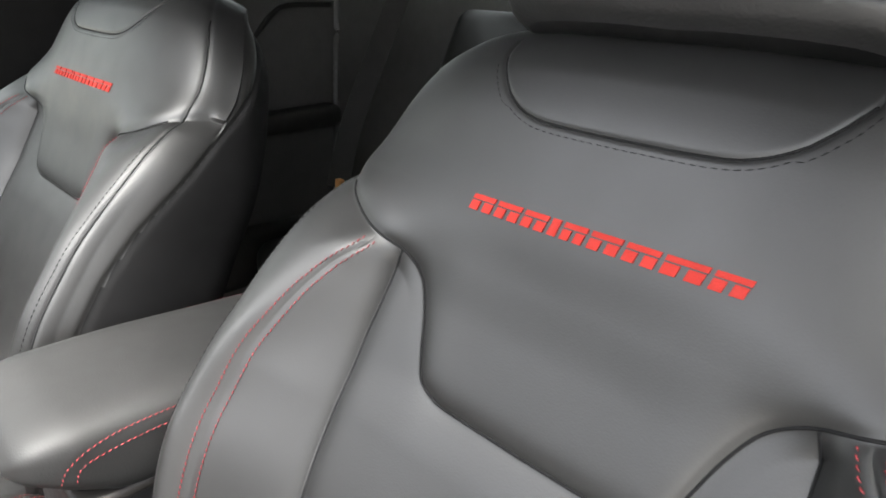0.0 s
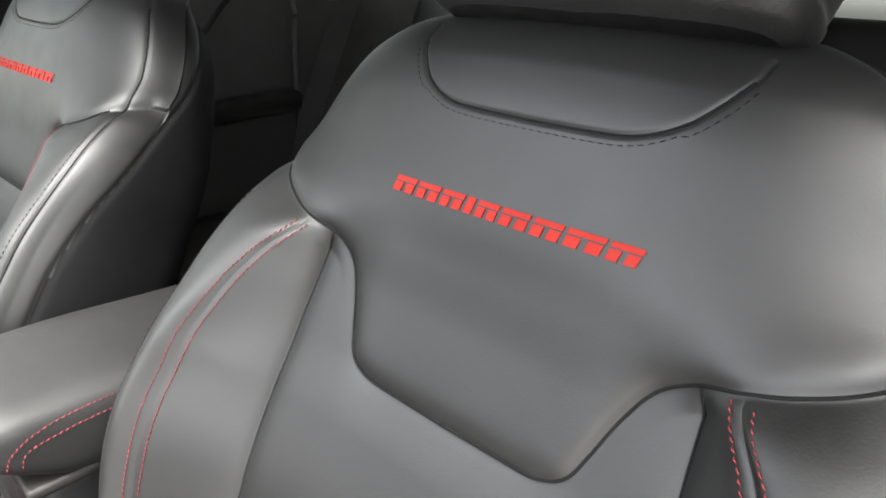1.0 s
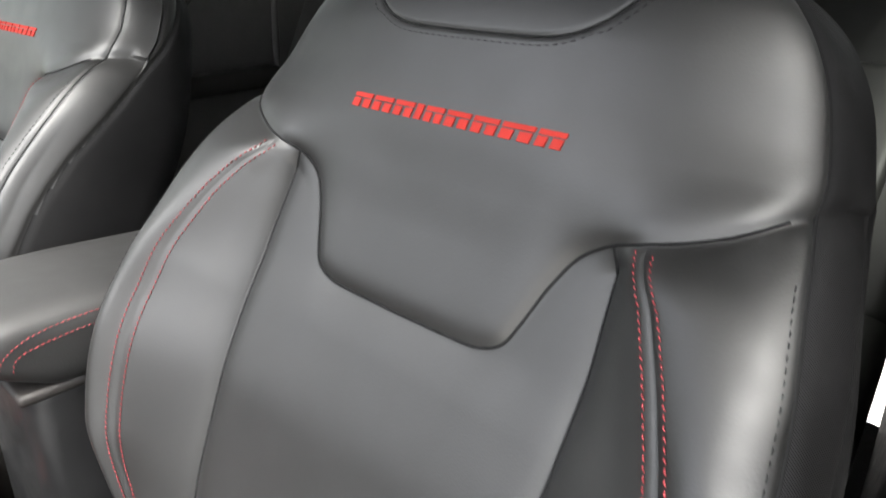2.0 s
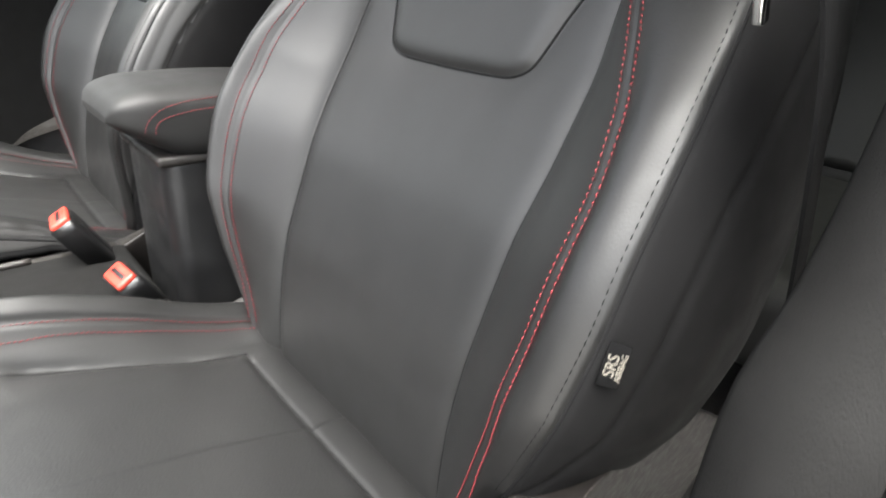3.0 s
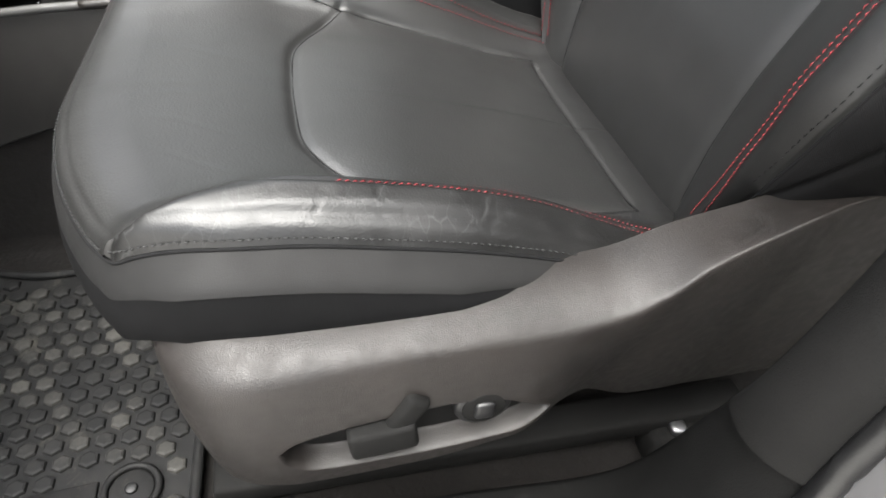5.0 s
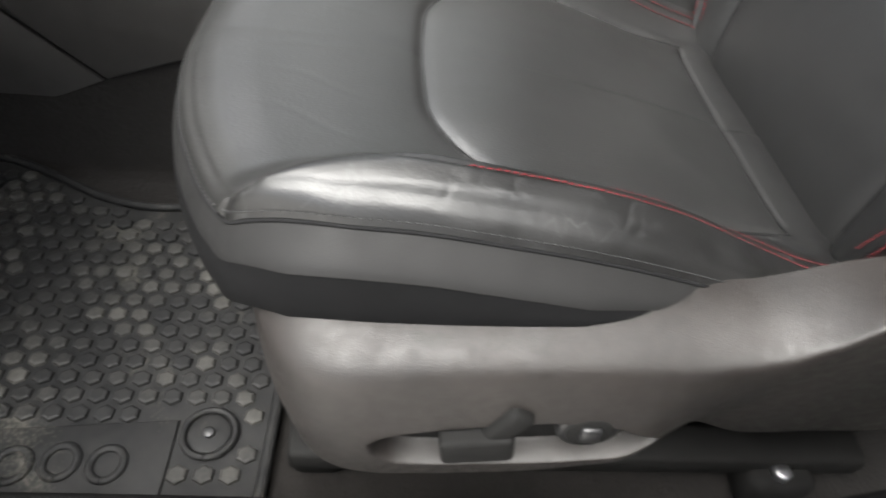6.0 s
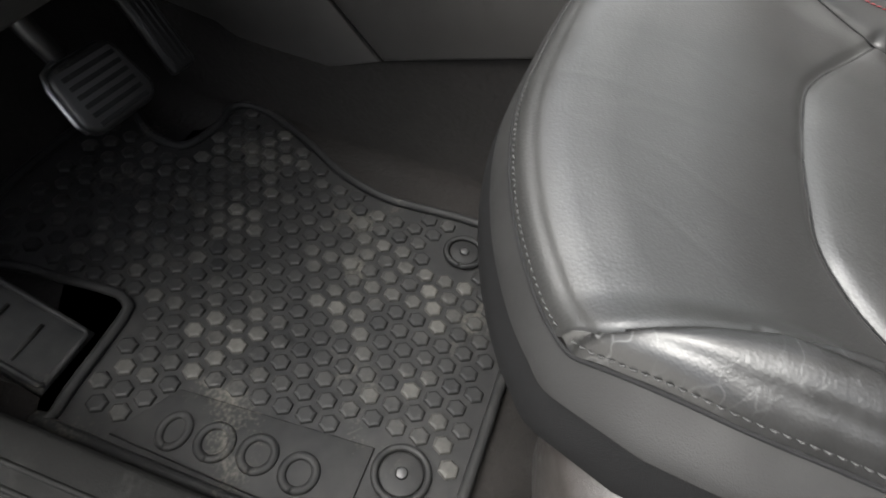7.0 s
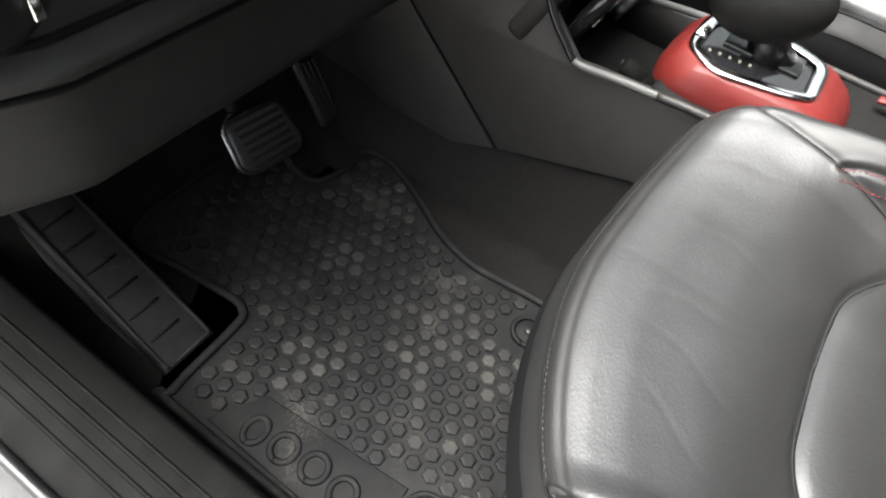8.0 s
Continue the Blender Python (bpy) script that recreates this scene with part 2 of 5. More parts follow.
def curve_through(pts, n):
    """A smooth line through a few points (Catmull-Rom), n samples evenly spaced along it."""
    p = np.array(pts, float)
    p = np.vstack([2 * p[0] - p[1], p, 2 * p[-1] - p[-2]])
    out = []
    for i in range(1, len(p) - 2):
        t = np.linspace(0, 1, 24, endpoint=False)[:, None]
        a, b, c, d = p[i - 1], p[i], p[i + 1], p[i + 2]
        out.append(0.5 * (2 * b + (c - a) * t + (2 * a - 5 * b + 4 * c - d) * t**2 + (3 * b - a - 3 * c + d) * t**3))
    out = np.vstack([*out, p[-2][None]])
    s = np.r_[0, np.cumsum(np.linalg.norm(np.diff(out, axis=0), axis=1))]
    u = np.linspace(0, s[-1], n)
    return np.stack([np.interp(u, s, out[:, k]) for k in range(out.shape[1])], 1)


def tube(pts, radius, sides=8, caps=True, flat=1.0, up=(0, 0, 1)):
    """A rod along a line; flat squashes it along up. Returns verts, faces."""
    p = np.array(pts, float)
    r = np.broadcast_to(np.asarray(radius, float), (len(p),))
    tan = np.gradient(p, axis=0)
    tan /= np.linalg.norm(tan, axis=1)[:, None] + 1e-12
    side = np.cross(tan, np.array(up, float))
    side /= np.linalg.norm(side, axis=1)[:, None] + 1e-12
    nor = np.cross(side, tan)
    a = np.linspace(0, 2 * np.pi, sides, endpoint=False)
    ring = p[:, None] + r[:, None, None] * (np.cos(a)[None, :, None] * side[:, None] + flat * np.sin(a)[None, :, None] * nor[:, None])
    verts = ring.reshape(-1, 3)
    faces = [(i * sides + k, i * sides + (k + 1) % sides, (i + 1) * sides + (k + 1) % sides, (i + 1) * sides + k) for i in range(len(p) - 1) for k in range(sides)]
    if caps:
        faces += [tuple(range(sides))[::-1], tuple((len(p) - 1) * sides + k for k in range(sides))]
    return verts, faces


def rod(name, pts, radius, mat, parent, label="", sides=10, flat=1.0, up=(0, 0, 1)):
    v, f = tube(pts, radius, sides, True, flat, up)
    ob = mesh_object(name, v, f, mat)
    if parent:
        under(ob, parent, label)
    return ob


def ribbon(pts, across, width, thick):
    """A strap along a line: verts and faces of a closed flat band."""
    p = np.array(pts, float)
    tan = np.gradient(p, axis=0)
    tan /= np.linalg.norm(tan, axis=1)[:, None]
    a = np.array(across, float)
    a = a - (tan @ a)[:, None] * tan
    a /= np.linalg.norm(a, axis=1)[:, None]
    nor = np.cross(tan, a)
    ring = np.stack([p + a * width / 2 + nor * thick / 2, p - a * width / 2 + nor * thick / 2, p - a * width / 2 - nor * thick / 2, p + a * width / 2 - nor * thick / 2], 1)
    faces = [(i * 4 + k, i * 4 + (k + 1) % 4, (i + 1) * 4 + (k + 1) % 4, (i + 1) * 4 + k) for i in range(len(p) - 1) for k in range(4)]
    faces += [(3, 2, 1, 0), tuple((len(p) - 1) * 4 + k for k in range(4))]
    return ring.reshape(-1, 3), faces


def grid_faces(rows, cols):
    i, j = np.meshgrid(np.arange(rows - 1), np.arange(cols - 1), indexing="ij")
    a = (i * cols + j).ravel()
    return np.stack([a, a + 1, a + cols + 1, a + cols], 1)


def sheet(name, grid, mat, parent, label="", pick=None, flip=False):
    """One mesh from a grid of places (rows, cols, 3), or from the picked cells of it."""
    rows, cols = grid.shape[:2]
    faces = grid_faces(rows, cols)
    if pick is not None:
        faces = faces[pick.ravel()]
    if not len(faces):
        return None
    if flip:
        faces = faces[:, ::-1]
    used, inv = np.unique(faces, return_inverse=True)
    ob = mesh_object(name, grid.reshape(-1, 3)[used], inv.reshape(faces.shape), mat)
    if pick is not None:
        # neighbouring panels of one surface share their normals, so that seams shade cleanly
        n = np.cross(np.gradient(grid, axis=1), np.gradient(grid, axis=0)).reshape(-1, 3)[used]
        a, b, c = (ob.data.vertices[i].co for i in ob.data.polygons[0].vertices[:3])
        k = inv.reshape(faces.shape)[0, 0]
        if Vector(n[k]).dot((b - a).cross(c - a)) < 0:
            n = -n
        n /= np.linalg.norm(n, axis=1, keepdims=True) + 1e-15
        ob.data.normals_split_custom_set_from_vertices([tuple(q) for q in n])
    if parent:
        under(ob, parent, label)
    return ob


def smooth_table(pairs):
    """A smooth function through pairs (u, value)."""
    u, y = np.array(pairs, float).T
    d = np.diff(y) / np.diff(u)
    m = np.r_[d[0], [0.0 if a * b <= 0 else 2 * a * b / (a + b) for a, b in zip(d[:-1], d[1:])], d[-1]]

    def value(q):
        q = np.clip(np.asarray(q, float), u[0], u[-1])
        i = np.clip(np.searchsorted(u, q, side="right") - 1, 0, len(u) - 2)
        h = u[i + 1] - u[i]
        t = (q - u[i]) / h
        return (1 + 2 * t) * (1 - t) ** 2 * y[i] + t * (1 - t) ** 2 * h * m[i] + t**2 * (3 - 2 * t) * y[i + 1] + t**2 * (t - 1) * h * m[i + 1]

    return value


def line_distance(p, line):
    """How far each of the points p lies from a line of many short pieces."""
    best = np.full(len(p), 9.0)
    for a, b in zip(line[:-1], line[1:]):
        ab = b - a
        t = np.clip(((p - a) @ ab) / (ab @ ab + 1e-15), 0, 1)
        best = np.minimum(best, np.linalg.norm(p - a - t[:, None] * ab, axis=1))
    return best


def inside(p, poly):
    """Which of the points p (n, 2) lie inside a closed outline."""
    hit = np.zeros(len(p), bool)
    for a, b in zip(poly, np.roll(poly, -1, axis=0)):
        cross = (a[1] > p[:, 1]) != (b[1] > p[:, 1])
        hit ^= cross & (p[:, 0] < (b[0] - a[0]) * (p[:, 1] - a[1]) / (b[1] - a[1] + 1e-15) + a[0])
    return hit


def stitches(name, places, normals, mat, parent, label="", step=0.0048, length=0.0036, radius=0.00062, slant=0.0):
    """A row of separate thread stitches lying on a surface, joined into one mesh."""
    s = np.r_[0, np.cumsum(np.linalg.norm(np.diff(places, axis=0), axis=1))]
    verts, faces = [], []
    for c in np.arange(step / 2, s[-1], step):
        at = np.array([np.interp([c - length / 2, c, c + length / 2], s, places[:, k]) for k in range(3)]).T
        nor = np.array([np.interp(c, s, normals[:, k]) for k in range(3)])
        nor /= np.linalg.norm(nor)
        d = at[2] - at[0]
        d /= np.linalg.norm(d) + 1e-12
        side = np.cross(nor, d)
        a, b = at[0] - side * slant, at[2] + side * slant
        mid = at[1] + nor * radius * 1.3
        base = len(verts)
        for q, r in ((a, 0.35), (mid, 1.0), (b, 0.35)):
            for ang in range(5):
                w = 2 * math.pi * ang / 5
                verts.append(q + radius * r * (math.cos(w) * side + math.sin(w) * nor))
        for i in range(2):
            faces += [(base + i * 5 + k, base + i * 5 + (k + 1) % 5, base + i * 5 + 5 + (k + 1) % 5, base + i * 5 + 5 + k) for k in range(5)]
        faces += [tuple(base + k for k in range(5))[::-1], tuple(base + 10 + k for k in range(5))]
    ob = mesh_object(name, verts, faces, mat)
    return under(ob, parent, label) if parent else ob

# ---- the front seats ----
LEAN = radians(22.0)
BACK_O = np.array([0.0, -0.1266, 0.309])
BACK_V = np.array([0.0, math.sin(LEAN), math.cos(LEAN)])
BACK_N = np.array([0.0, -math.cos(LEAN), math.sin(LEAN)])


def back_place(x, v, n):
    """A place on the backrest: x across, v up along it, n out of it towards the sitter."""
    x, v, n = (np.asarray(q, float)[..., None] for q in (x, v, n))
    return BACK_O + x * np.array([1.0, 0, 0]) + v * BACK_V + n * BACK_N


half_width = smooth_table([(-0.05, 0.176), (0.0, 0.206), (0.03, 0.223), (0.06, 0.241), (0.10, 0.262), (0.14, 0.278), (0.21, 0.287), (0.285, 0.285), (0.35, 0.278), (0.41, 0.266),
                           (0.45, 0.258), (0.495, 0.246), (0.525, 0.236), (0.555, 0.219), (0.585, 0.190), (0.602, 0.162), (0.612, 0.132), (0.618, 0.100)])
wing = smooth_table([(-0.05, -0.018), (0.0, 0.004), (0.04, 0.026), (0.08, 0.050), (0.14, 0.077), (0.21, 0.084), (0.285, 0.073), (0.345, 0.054), (0.40, 0.030),
                     (0.44, 0.004), (0.465, -0.017), (0.495, -0.029), (0.525, -0.032), (0.555, -0.034), (0.585, -0.042), (0.602, -0.055), (0.612, -0.068), (0.618, -0.082)])
middle = smooth_table([(-0.05, -0.036), (-0.02, -0.019), (0.02, -0.006), (0.06, 0.003), (0.12, 0.009), (0.20, 0.009), (0.28, 0.001), (0.33, -0.005), (0.38, -0.006), (0.42, -0.003), (0.467, 0.002), (0.527, 0.002),
                       (0.558, -0.002), (0.574, -0.009), (0.588, -0.020), (0.602, -0.038), (0.612, -0.056), (0.618, -0.076)])
seam_x = smooth_table([(-0.05, 0.136), (0.0, 0.137), (0.06, 0.138), (0.12, 0.140), (0.20, 0.143), (0.28, 0.148), (0.33, 0.148), (0.37, 0.145), (0.41, 0.141), (0.48, 0.134), (0.53, 0.118), (0.602, 0.09)])
stitch_x = smooth_table([(-0.05, 0.158), (0.0, 0.175), (0.054, 0.196), (0.110, 0.213), (0.18, 0.224), (0.245, 0.227), (0.295, 0.220), (0.34, 0.203), (0.38, 0.183), (0.415, 0.163),
                         (0.48, 0.160), (0.535, 0.142), (0.602, 0.11)])
depth = smooth_table([(-0.05, 0.10), (0.10, 0.13), (0.38, 0.15), (0.53, 0.14), (0.57, 0.13), (0.602, 0.11)])
gusset = smooth_table([(-0.05, 0.0), (0.20, 0.035), (0.26, 0.028), (0.33, 0.006), (0.39, -0.022), (0.447, -0.052), (0.508, -0.082), (0.602, -0.10)])

YOKE = [(0.0, 0.319), (0.058, 0.320), (0.077, 0.323), (0.090, 0.331), (0.098, 0.348), (0.108, 0.375), (0.120, 0.397), (0.137, 0.410), (0.158, 0.418), (0.182, 0.426), (0.205, 0.437), (0.224, 0.451), (0.246, 0.467)]
TOP = [(0.0, 0.524), (0.05, 0.525), (0.073, 0.529), (0.092, 0.539), (0.106, 0.554), (0.115, 0.568), (0.118, 0.582)]


def back_section(v):
    """Half a cut through the backrest at each v: places (rows, knots, 2) of x and n."""
    w, b, m, s, t, d = half_width(v), wing(v), middle(v), seam_x(v), stitch_x(v), depth(v)
    rise = b - m
    knots = [(0 * v, m), (s * 0.55, m + 0.001 + 0.02 * rise), (s, m + 0.004 + 0.10 * rise), (s + 0.45 * (t - s), m + 0.004 + 0.36 * rise),
             (t, m + 0.003 + 0.74 * rise), (t + 0.50 * (w - 0.026 - t), m + 0.002 + 0.93 * rise), (w - 0.018, m - 0.009 + 0.92 * rise),
             (w - 0.004, b - 0.034 - 0.1 * np.maximum(rise, 0)), (w, np.minimum(b - 0.04, -0.42 * d)), (w - 0.014, -0.78 * d), (w - 0.06, -d), (0.5 * w, -d - 0.008), (0 * v, -d - 0.01)]
    out = np.stack([np.stack(np.broadcast_arrays(x, n), -1) for x, n in knots], 1)
    return out


def through_knots(c, u):
    """A smooth line through the knots of every row, its tangents weighted by the spacing."""
    mirror = c[:, 1:2] * (-1, 1)
    c = np.concatenate([mirror, c, 2 * c[:, -1:] - c[:, -2:-1]], 1)
    h = np.linalg.norm(np.diff(c, axis=1), axis=2, keepdims=True) + 1e-9
    d = np.diff(c, axis=1) / h
    tan = (d[:, :-1] * h[:, 1:] + d[:, 1:] * h[:, :-1]) / (h[:, :-1] + h[:, 1:])
    i = np.clip(u.astype(int), 0, c.shape[1] - 4)
    t = (u - i)[None, :, None]
    a, b, ta, tb, k = c[:, i + 1], c[:, i + 2], tan[:, i], tan[:, i + 1], h[:, i + 1]
    return (1 + 2 * t) * (1 - t) ** 2 * a + t * (1 - t) ** 2 * k * ta + t**2 * (3 - 2 * t) * b + t**2 * (t - 1) * k * tb


def even_shoulders(half, v, u):
    """Across the shoulders the panel falls away in one even curve."""
    k = np.clip((v - 0.39) / 0.07, 0, 1)
    k = (k * k * (3 - 2 * k))[:, None] * (u <= 6.0)[None]
    x = half[..., 0]
    even = middle(v)[:, None] + (wing(v) - middle(v))[:, None] * (x / (half_width(v) - 0.018)[:, None]) ** 2.6
    half[..., 1] = (1 - k) * half[..., 1] + k * even
    # the crest of the wing and the edge of the shoulder are well rounded
    give = (np.clip((u - 4.2) / 0.5, 0, 1) * np.clip((8.5 - u) / 0.7, 0, 1))[None] * (0.35 + 0.65 * k.max(1))[:, None]
    for _ in range(90):
        mean = 0.25 * half[:, :-2] + 0.5 * half[:, 1:-1] + 0.25 * half[:, 2:]
        half[:, 1:-1] += give[:, 1:-1, None] * (mean - half[:, 1:-1])
    return half


def grid_normals(g):
    n = np.cross(np.gradient(g, axis=1), np.gradient(g, axis=0))
    return n / (np.linalg.norm(n, axis=2, keepdims=True) + 1e-12)


def build_backrest(seat, fine, inner):
    """inner: the side towards the console, where the wing is a little narrower."""
    v = np.r_[np.linspace(-0.05, 0.57, int(620 / fine)), np.linspace(0.57, 0.618, int(52 / fine))[1:]]
    counts = [28, 22, 14, 14, 14, 12, 14, 16, 14, 10, 8, 6]
    u = np.concatenate([np.linspace(k, k + 1, max(3, int(c * 2 / fine)), endpoint=False) for k, c in enumerate(counts)] + [[12.0]])
    half = even_shoulders(through_knots(back_section(v), u), v, u)
    xs, ns = half[..., 0], half[..., 1]
    slim = np.clip((v - 0.04) / 0.08, 0, 1) * np.clip((0.42 - v) / 0.12, 0, 1)
    slim = 0.017 * (slim * slim * (3 - 2 * slim))[:, None] * (np.clip((u - 3.6) / 3.0, 0, 1) * np.clip((12 - u) / 2, 0, 1))[None]
    left, right = (xs - slim, xs) if inner < 0 else (xs, xs - slim)
    full_x = np.concatenate([-left[:, :0:-1], right], 1)
    full_n = np.concatenate([ns[:, :0:-1], ns], 1)
    full_u = np.concatenate([-u[:0:-1], u])
    vv = np.repeat(v[:, None], full_x.shape[1], 1)
    g = back_place(full_x, vv, full_n)
    nor = grid_normals(g)
    if nor[len(v) // 2, len(full_u) // 2] @ BACK_N < 0:
        nor = -nor
    flat = np.stack([full_x, vv, full_n], -1).reshape(-1, 3)
    row = np.argmin(np.abs(v - 0.3))

    def lift(line):
        """A line in x and v laid on the surface."""
        out = []
        for x, w in line:
            r = np.interp(w, v, np.arange(len(v)))
            r0 = min(int(r), len(v) - 2)
            k = int(np.searchsorted(u, 6.6))
            n = [np.interp(abs(x), xs[q, :k], ns[q, :k]) for q in (r0, r0 + 1)]
            out.append((x, w, n[0] + (n[1] - n[0]) * (r - r0)))
        return np.array(out)

    yoke = curve_through(YOKE, 90)
    yoke = np.vstack([yoke[:0:-1] * (-1, 1), yoke])
    top = curve_through(TOP, 60)
    top = np.vstack([top[:0:-1] * (-1, 1), top])
    sv = np.linspace(-0.05, 0.411, 90)
    tv = np.linspace(-0.05, 0.418, 90)
    ax = np.abs(flat[:, 0])
    sym = np.stack([ax, flat[:, 1], flat[:, 2]], 1)
    front = np.abs(np.tile(full_u, len(v))) < 7.5
    d_yoke = np.where(front, line_distance(sym, lift(curve_through(YOKE, 70))), 1.0)
    d_top = np.where(front, line_distance(sym, lift(curve_through(TOP, 50))), 1.0)
    d_seam = np.where(front, line_distance(sym, lift(np.stack([seam_x(sv), sv], 1))), 1.0)

    def stitch_at(sgn, w):
        """How far out the red stitching runs; on the console side a little nearer the middle."""
        return stitch_x(w) - (0.008 * np.clip((w + 0.02) / 0.06, 0, 1) * np.clip((0.36 - w) / 0.10, 0, 1) if sgn == inner else 0.0)

    d_stitch = np.full(len(flat), 1.0)
    for sgn in (-1, 1):
        near = front & (np.sign(flat[:, 0]) == sgn)
        d_stitch[near] = line_distance(sym[near], lift(np.stack([stitch_at(sgn, tv), tv], 1)))
    cols = {sgn: int(np.argmin(np.abs(full_u - 6.0 * sgn))) for sgn in (-1, 1)}
    d_edge = np.full(len(flat), 1.0)
    for sgn, col in cols.items():
        rim = np.stack([full_x[:, col], v, full_n[:, col]], 1)[::5]
        near = (np.sign(flat[:, 0]) == sgn) & (ax > 0.10)
        d_edge[near] = line_distance(flat[near], rim)
    outline = np.vstack([yoke, [(0.30, 0.48), (0.30, 0.70), (-0.30, 0.70), (-0.30, 0.48)]])
    in_yoke = inside(flat[:, :2], outline) & front
    d_gus = np.where(np.abs(np.tile(full_u, len(v))) > 6.1, np.abs(flat[:, 2] - gusset(flat[:, 1])), 1.0)
    h = np.zeros(len(flat))
    signed = np.where(in_yoke, d_yoke, -d_yoke)
    for shift in (-0.002, -0.001, 0.0, 0.001, 0.002):
        q = signed + shift
        h += 0.2 * np.where(q > 0, -0.0044 + 0.0080 * (1 - np.exp(-np.abs(q) / 0.0060)), -0.0044 * np.exp(-np.abs(q) / 0.020))
    fade = np.clip((d_yoke - 0.002) / 0.012, 0, 1)
    below = np.where(in_yoke, 0.0, fade)
    h -= below * 0.0085 * np.exp(-d_seam / 0.0085)
    h -= below * 0.0022 * np.exp(-d_stitch / 0.0022)
    h -= 0.0014 * np.exp(-(d_edge / 0.0024) ** 2)
    h -= 0.0016 * np.exp(-(d_top / 0.0018) ** 2)
    h -= 0.0026 * np.exp(-(d_gus / 0.0036) ** 2)
    # Slack and creases of sat-on leather.
    wob = np.array([noise.noise(Vector((p[0] * 14, p[1] * 14, 3.1))) * 0.6 + noise.noise(Vector((p[0] * 34, p[1] * 26, 7.7))) * 0.4 for p in flat[:: 1]])
    h += wob * 0.0003
    g = g + h.reshape(g.shape[:2])[..., None] * nor
    nor = grid_normals(g)
    if nor[row, len(full_u) // 2] @ BACK_N < 0:
        nor = -nor
    cu = np.abs(0.5 * (full_u[:-1] + full_u[1:]))[None, :] + 0 * v[:-1, None]
    cv = 0.5 * (v[:-1] + v[1:])[:, None] + 0 * cu
    cx = 0.25 * (full_x[:-1, :-1] + full_x[1:, :-1] + full_x[:-1, 1:] + full_x[1:, 1:])
    cn = 0.25 * (full_n[:-1, :-1] + full_n[1:, :-1] + full_n[:-1, 1:] + full_n[1:, 1:])
    cyoke = inside(np.stack([cx.ravel(), cv.ravel()], 1), outline).reshape(cx.shape) & (cu < 6.0)
    ctop = cyoke & inside(np.stack([cx.ravel(), cv.ravel()], 1), np.vstack([top, [(0.118, 0.66), (-0.118, 0.66)]])).reshape(cx.shape)
    low = ~cyoke
    back = thing_part("backrest", seat)
    sheet("yoke_panel", g, LEATHER, back, "smooth black leather shoulder panel", cyoke & ~ctop, True)
    sheet("neck_panel", g, LEATHER, back, "black leather panel below the headrest", ctop, True)
    sheet("centre_panel", g, LEATHER, back, "smooth black leather centre panel", low & (cu < 2), True)
    for sign in (-1, 1):
        one = (cx * sign > 0) & low
        leather = SATIN if sign > 0 else LEATHER
        sheet("bolster_inner", g, LEATHER, back, "black leather inner bolster", one & (cu >= 2) & (cu < 4), True)
        sheet("bolster_outer", g, leather, back, "creased black leather outer bolster" if sign > 0 else "black leather outer bolster", one & (cu >= 4) & (cu < 6), True)
        rim = (cx * sign > 0) & (cu >= 6) & (cu < 10)
        sheet("side_gusset", g, WEAVE if inner * sign < 0 else LEATHER, back, "fine-ribbed black side cloth" if inner * sign < 0 else "black leather side gusset", rim & (cn > gusset(cv)), True)
        sheet("side_panel", g, WEAVE, back, "ribbed black side cloth", rim & (cn <= gusset(cv)), True)
    sheet("back_panel", g, CLOTH, back, "dark cloth back of the seat", cu >= 10, True)

    def on(line):
        """Places and normals on the finished surface for a line in x and v."""
        out, outn = [], []
        for x, w in line:
            r = np.interp(w, v, np.arange(len(v)))
            r0 = min(int(r), len(v) - 2)
            k0, k1 = len(u) - 1 - int(np.searchsorted(u, 6.9)), len(u) - 1 + int(np.searchsorted(u, 6.9))
            c = np.interp(x, full_x[r0, k0:k1], np.arange(k0, k1))
            c0 = int(c)
            fr, fc = r - r0, c - c0
            w4 = ((1 - fr) * (1 - fc), (1 - fr) * fc, fr * (1 - fc), fr * fc)
            cells = ((r0, c0), (r0, c0 + 1), (r0 + 1, c0), (r0 + 1, c0 + 1))
            out.append(sum(q * g[i] for q, i in zip(w4, cells)))
            outn.append(sum(q * nor[i] for q, i in zip(w4, cells)))
        return np.array(out), np.array(outn)

    for sign in (-1, 1):
        tv2 = np.linspace(0.0, 0.414, 120)
        for off in (-0.0046, 0.0054) if sign == inner else (-0.0064, 0.0064):
            p, n = on(np.stack([sign * (stitch_at(sign, tv2) + off), tv2], 1))
            stitches("red_stitching", p + n * 0.0003, n, RED_THREAD, back, "twin row of red thread", slant=0.0004)
        e2 = np.linspace(0.06, 0.42, 110)
        eline = np.interp(e2, v, np.abs(full_x[:, cols[sign]]))
        p, n = on(np.stack([sign * (eline - 0.006), e2], 1))
        stitches("edge_stitching", p + n * 0.0002, n, DARK_THREAD, back, "black thread along the edge seam", step=0.0060, length=0.0036, radius=0.00042)
        ev2 = np.linspace(0.0, 0.57, 110)
        eline = np.interp(ev2, v, np.abs(full_x[:, cols[sign]]))
        p, n = on(np.stack([sign * eline, ev2], 1))
        rod("edge_piping", p - n * 0.0006, 0.0013, DARK_THREAD, back, "", 8)
    # the fine dark gaps of the seams
    for line in [curve_through(YOKE[:-1], 140) * (sgn, 1) for sgn in (-1, 1)] + [np.stack([sgn * seam_x(sv[8:]), sv[8:]], 1) for sgn in (-1, 1)]:
        p, n = on(line)
        rod("seam_gap", p, 0.0011, DARK_THREAD, back, "dark seam", 6)
    tl = curve_through(TOP[:-1], 80)
    tl = np.vstack([tl[:0:-1] * (-1, 1), tl])
    shift = tl.copy()
    shift[:, 1] -= 0.006
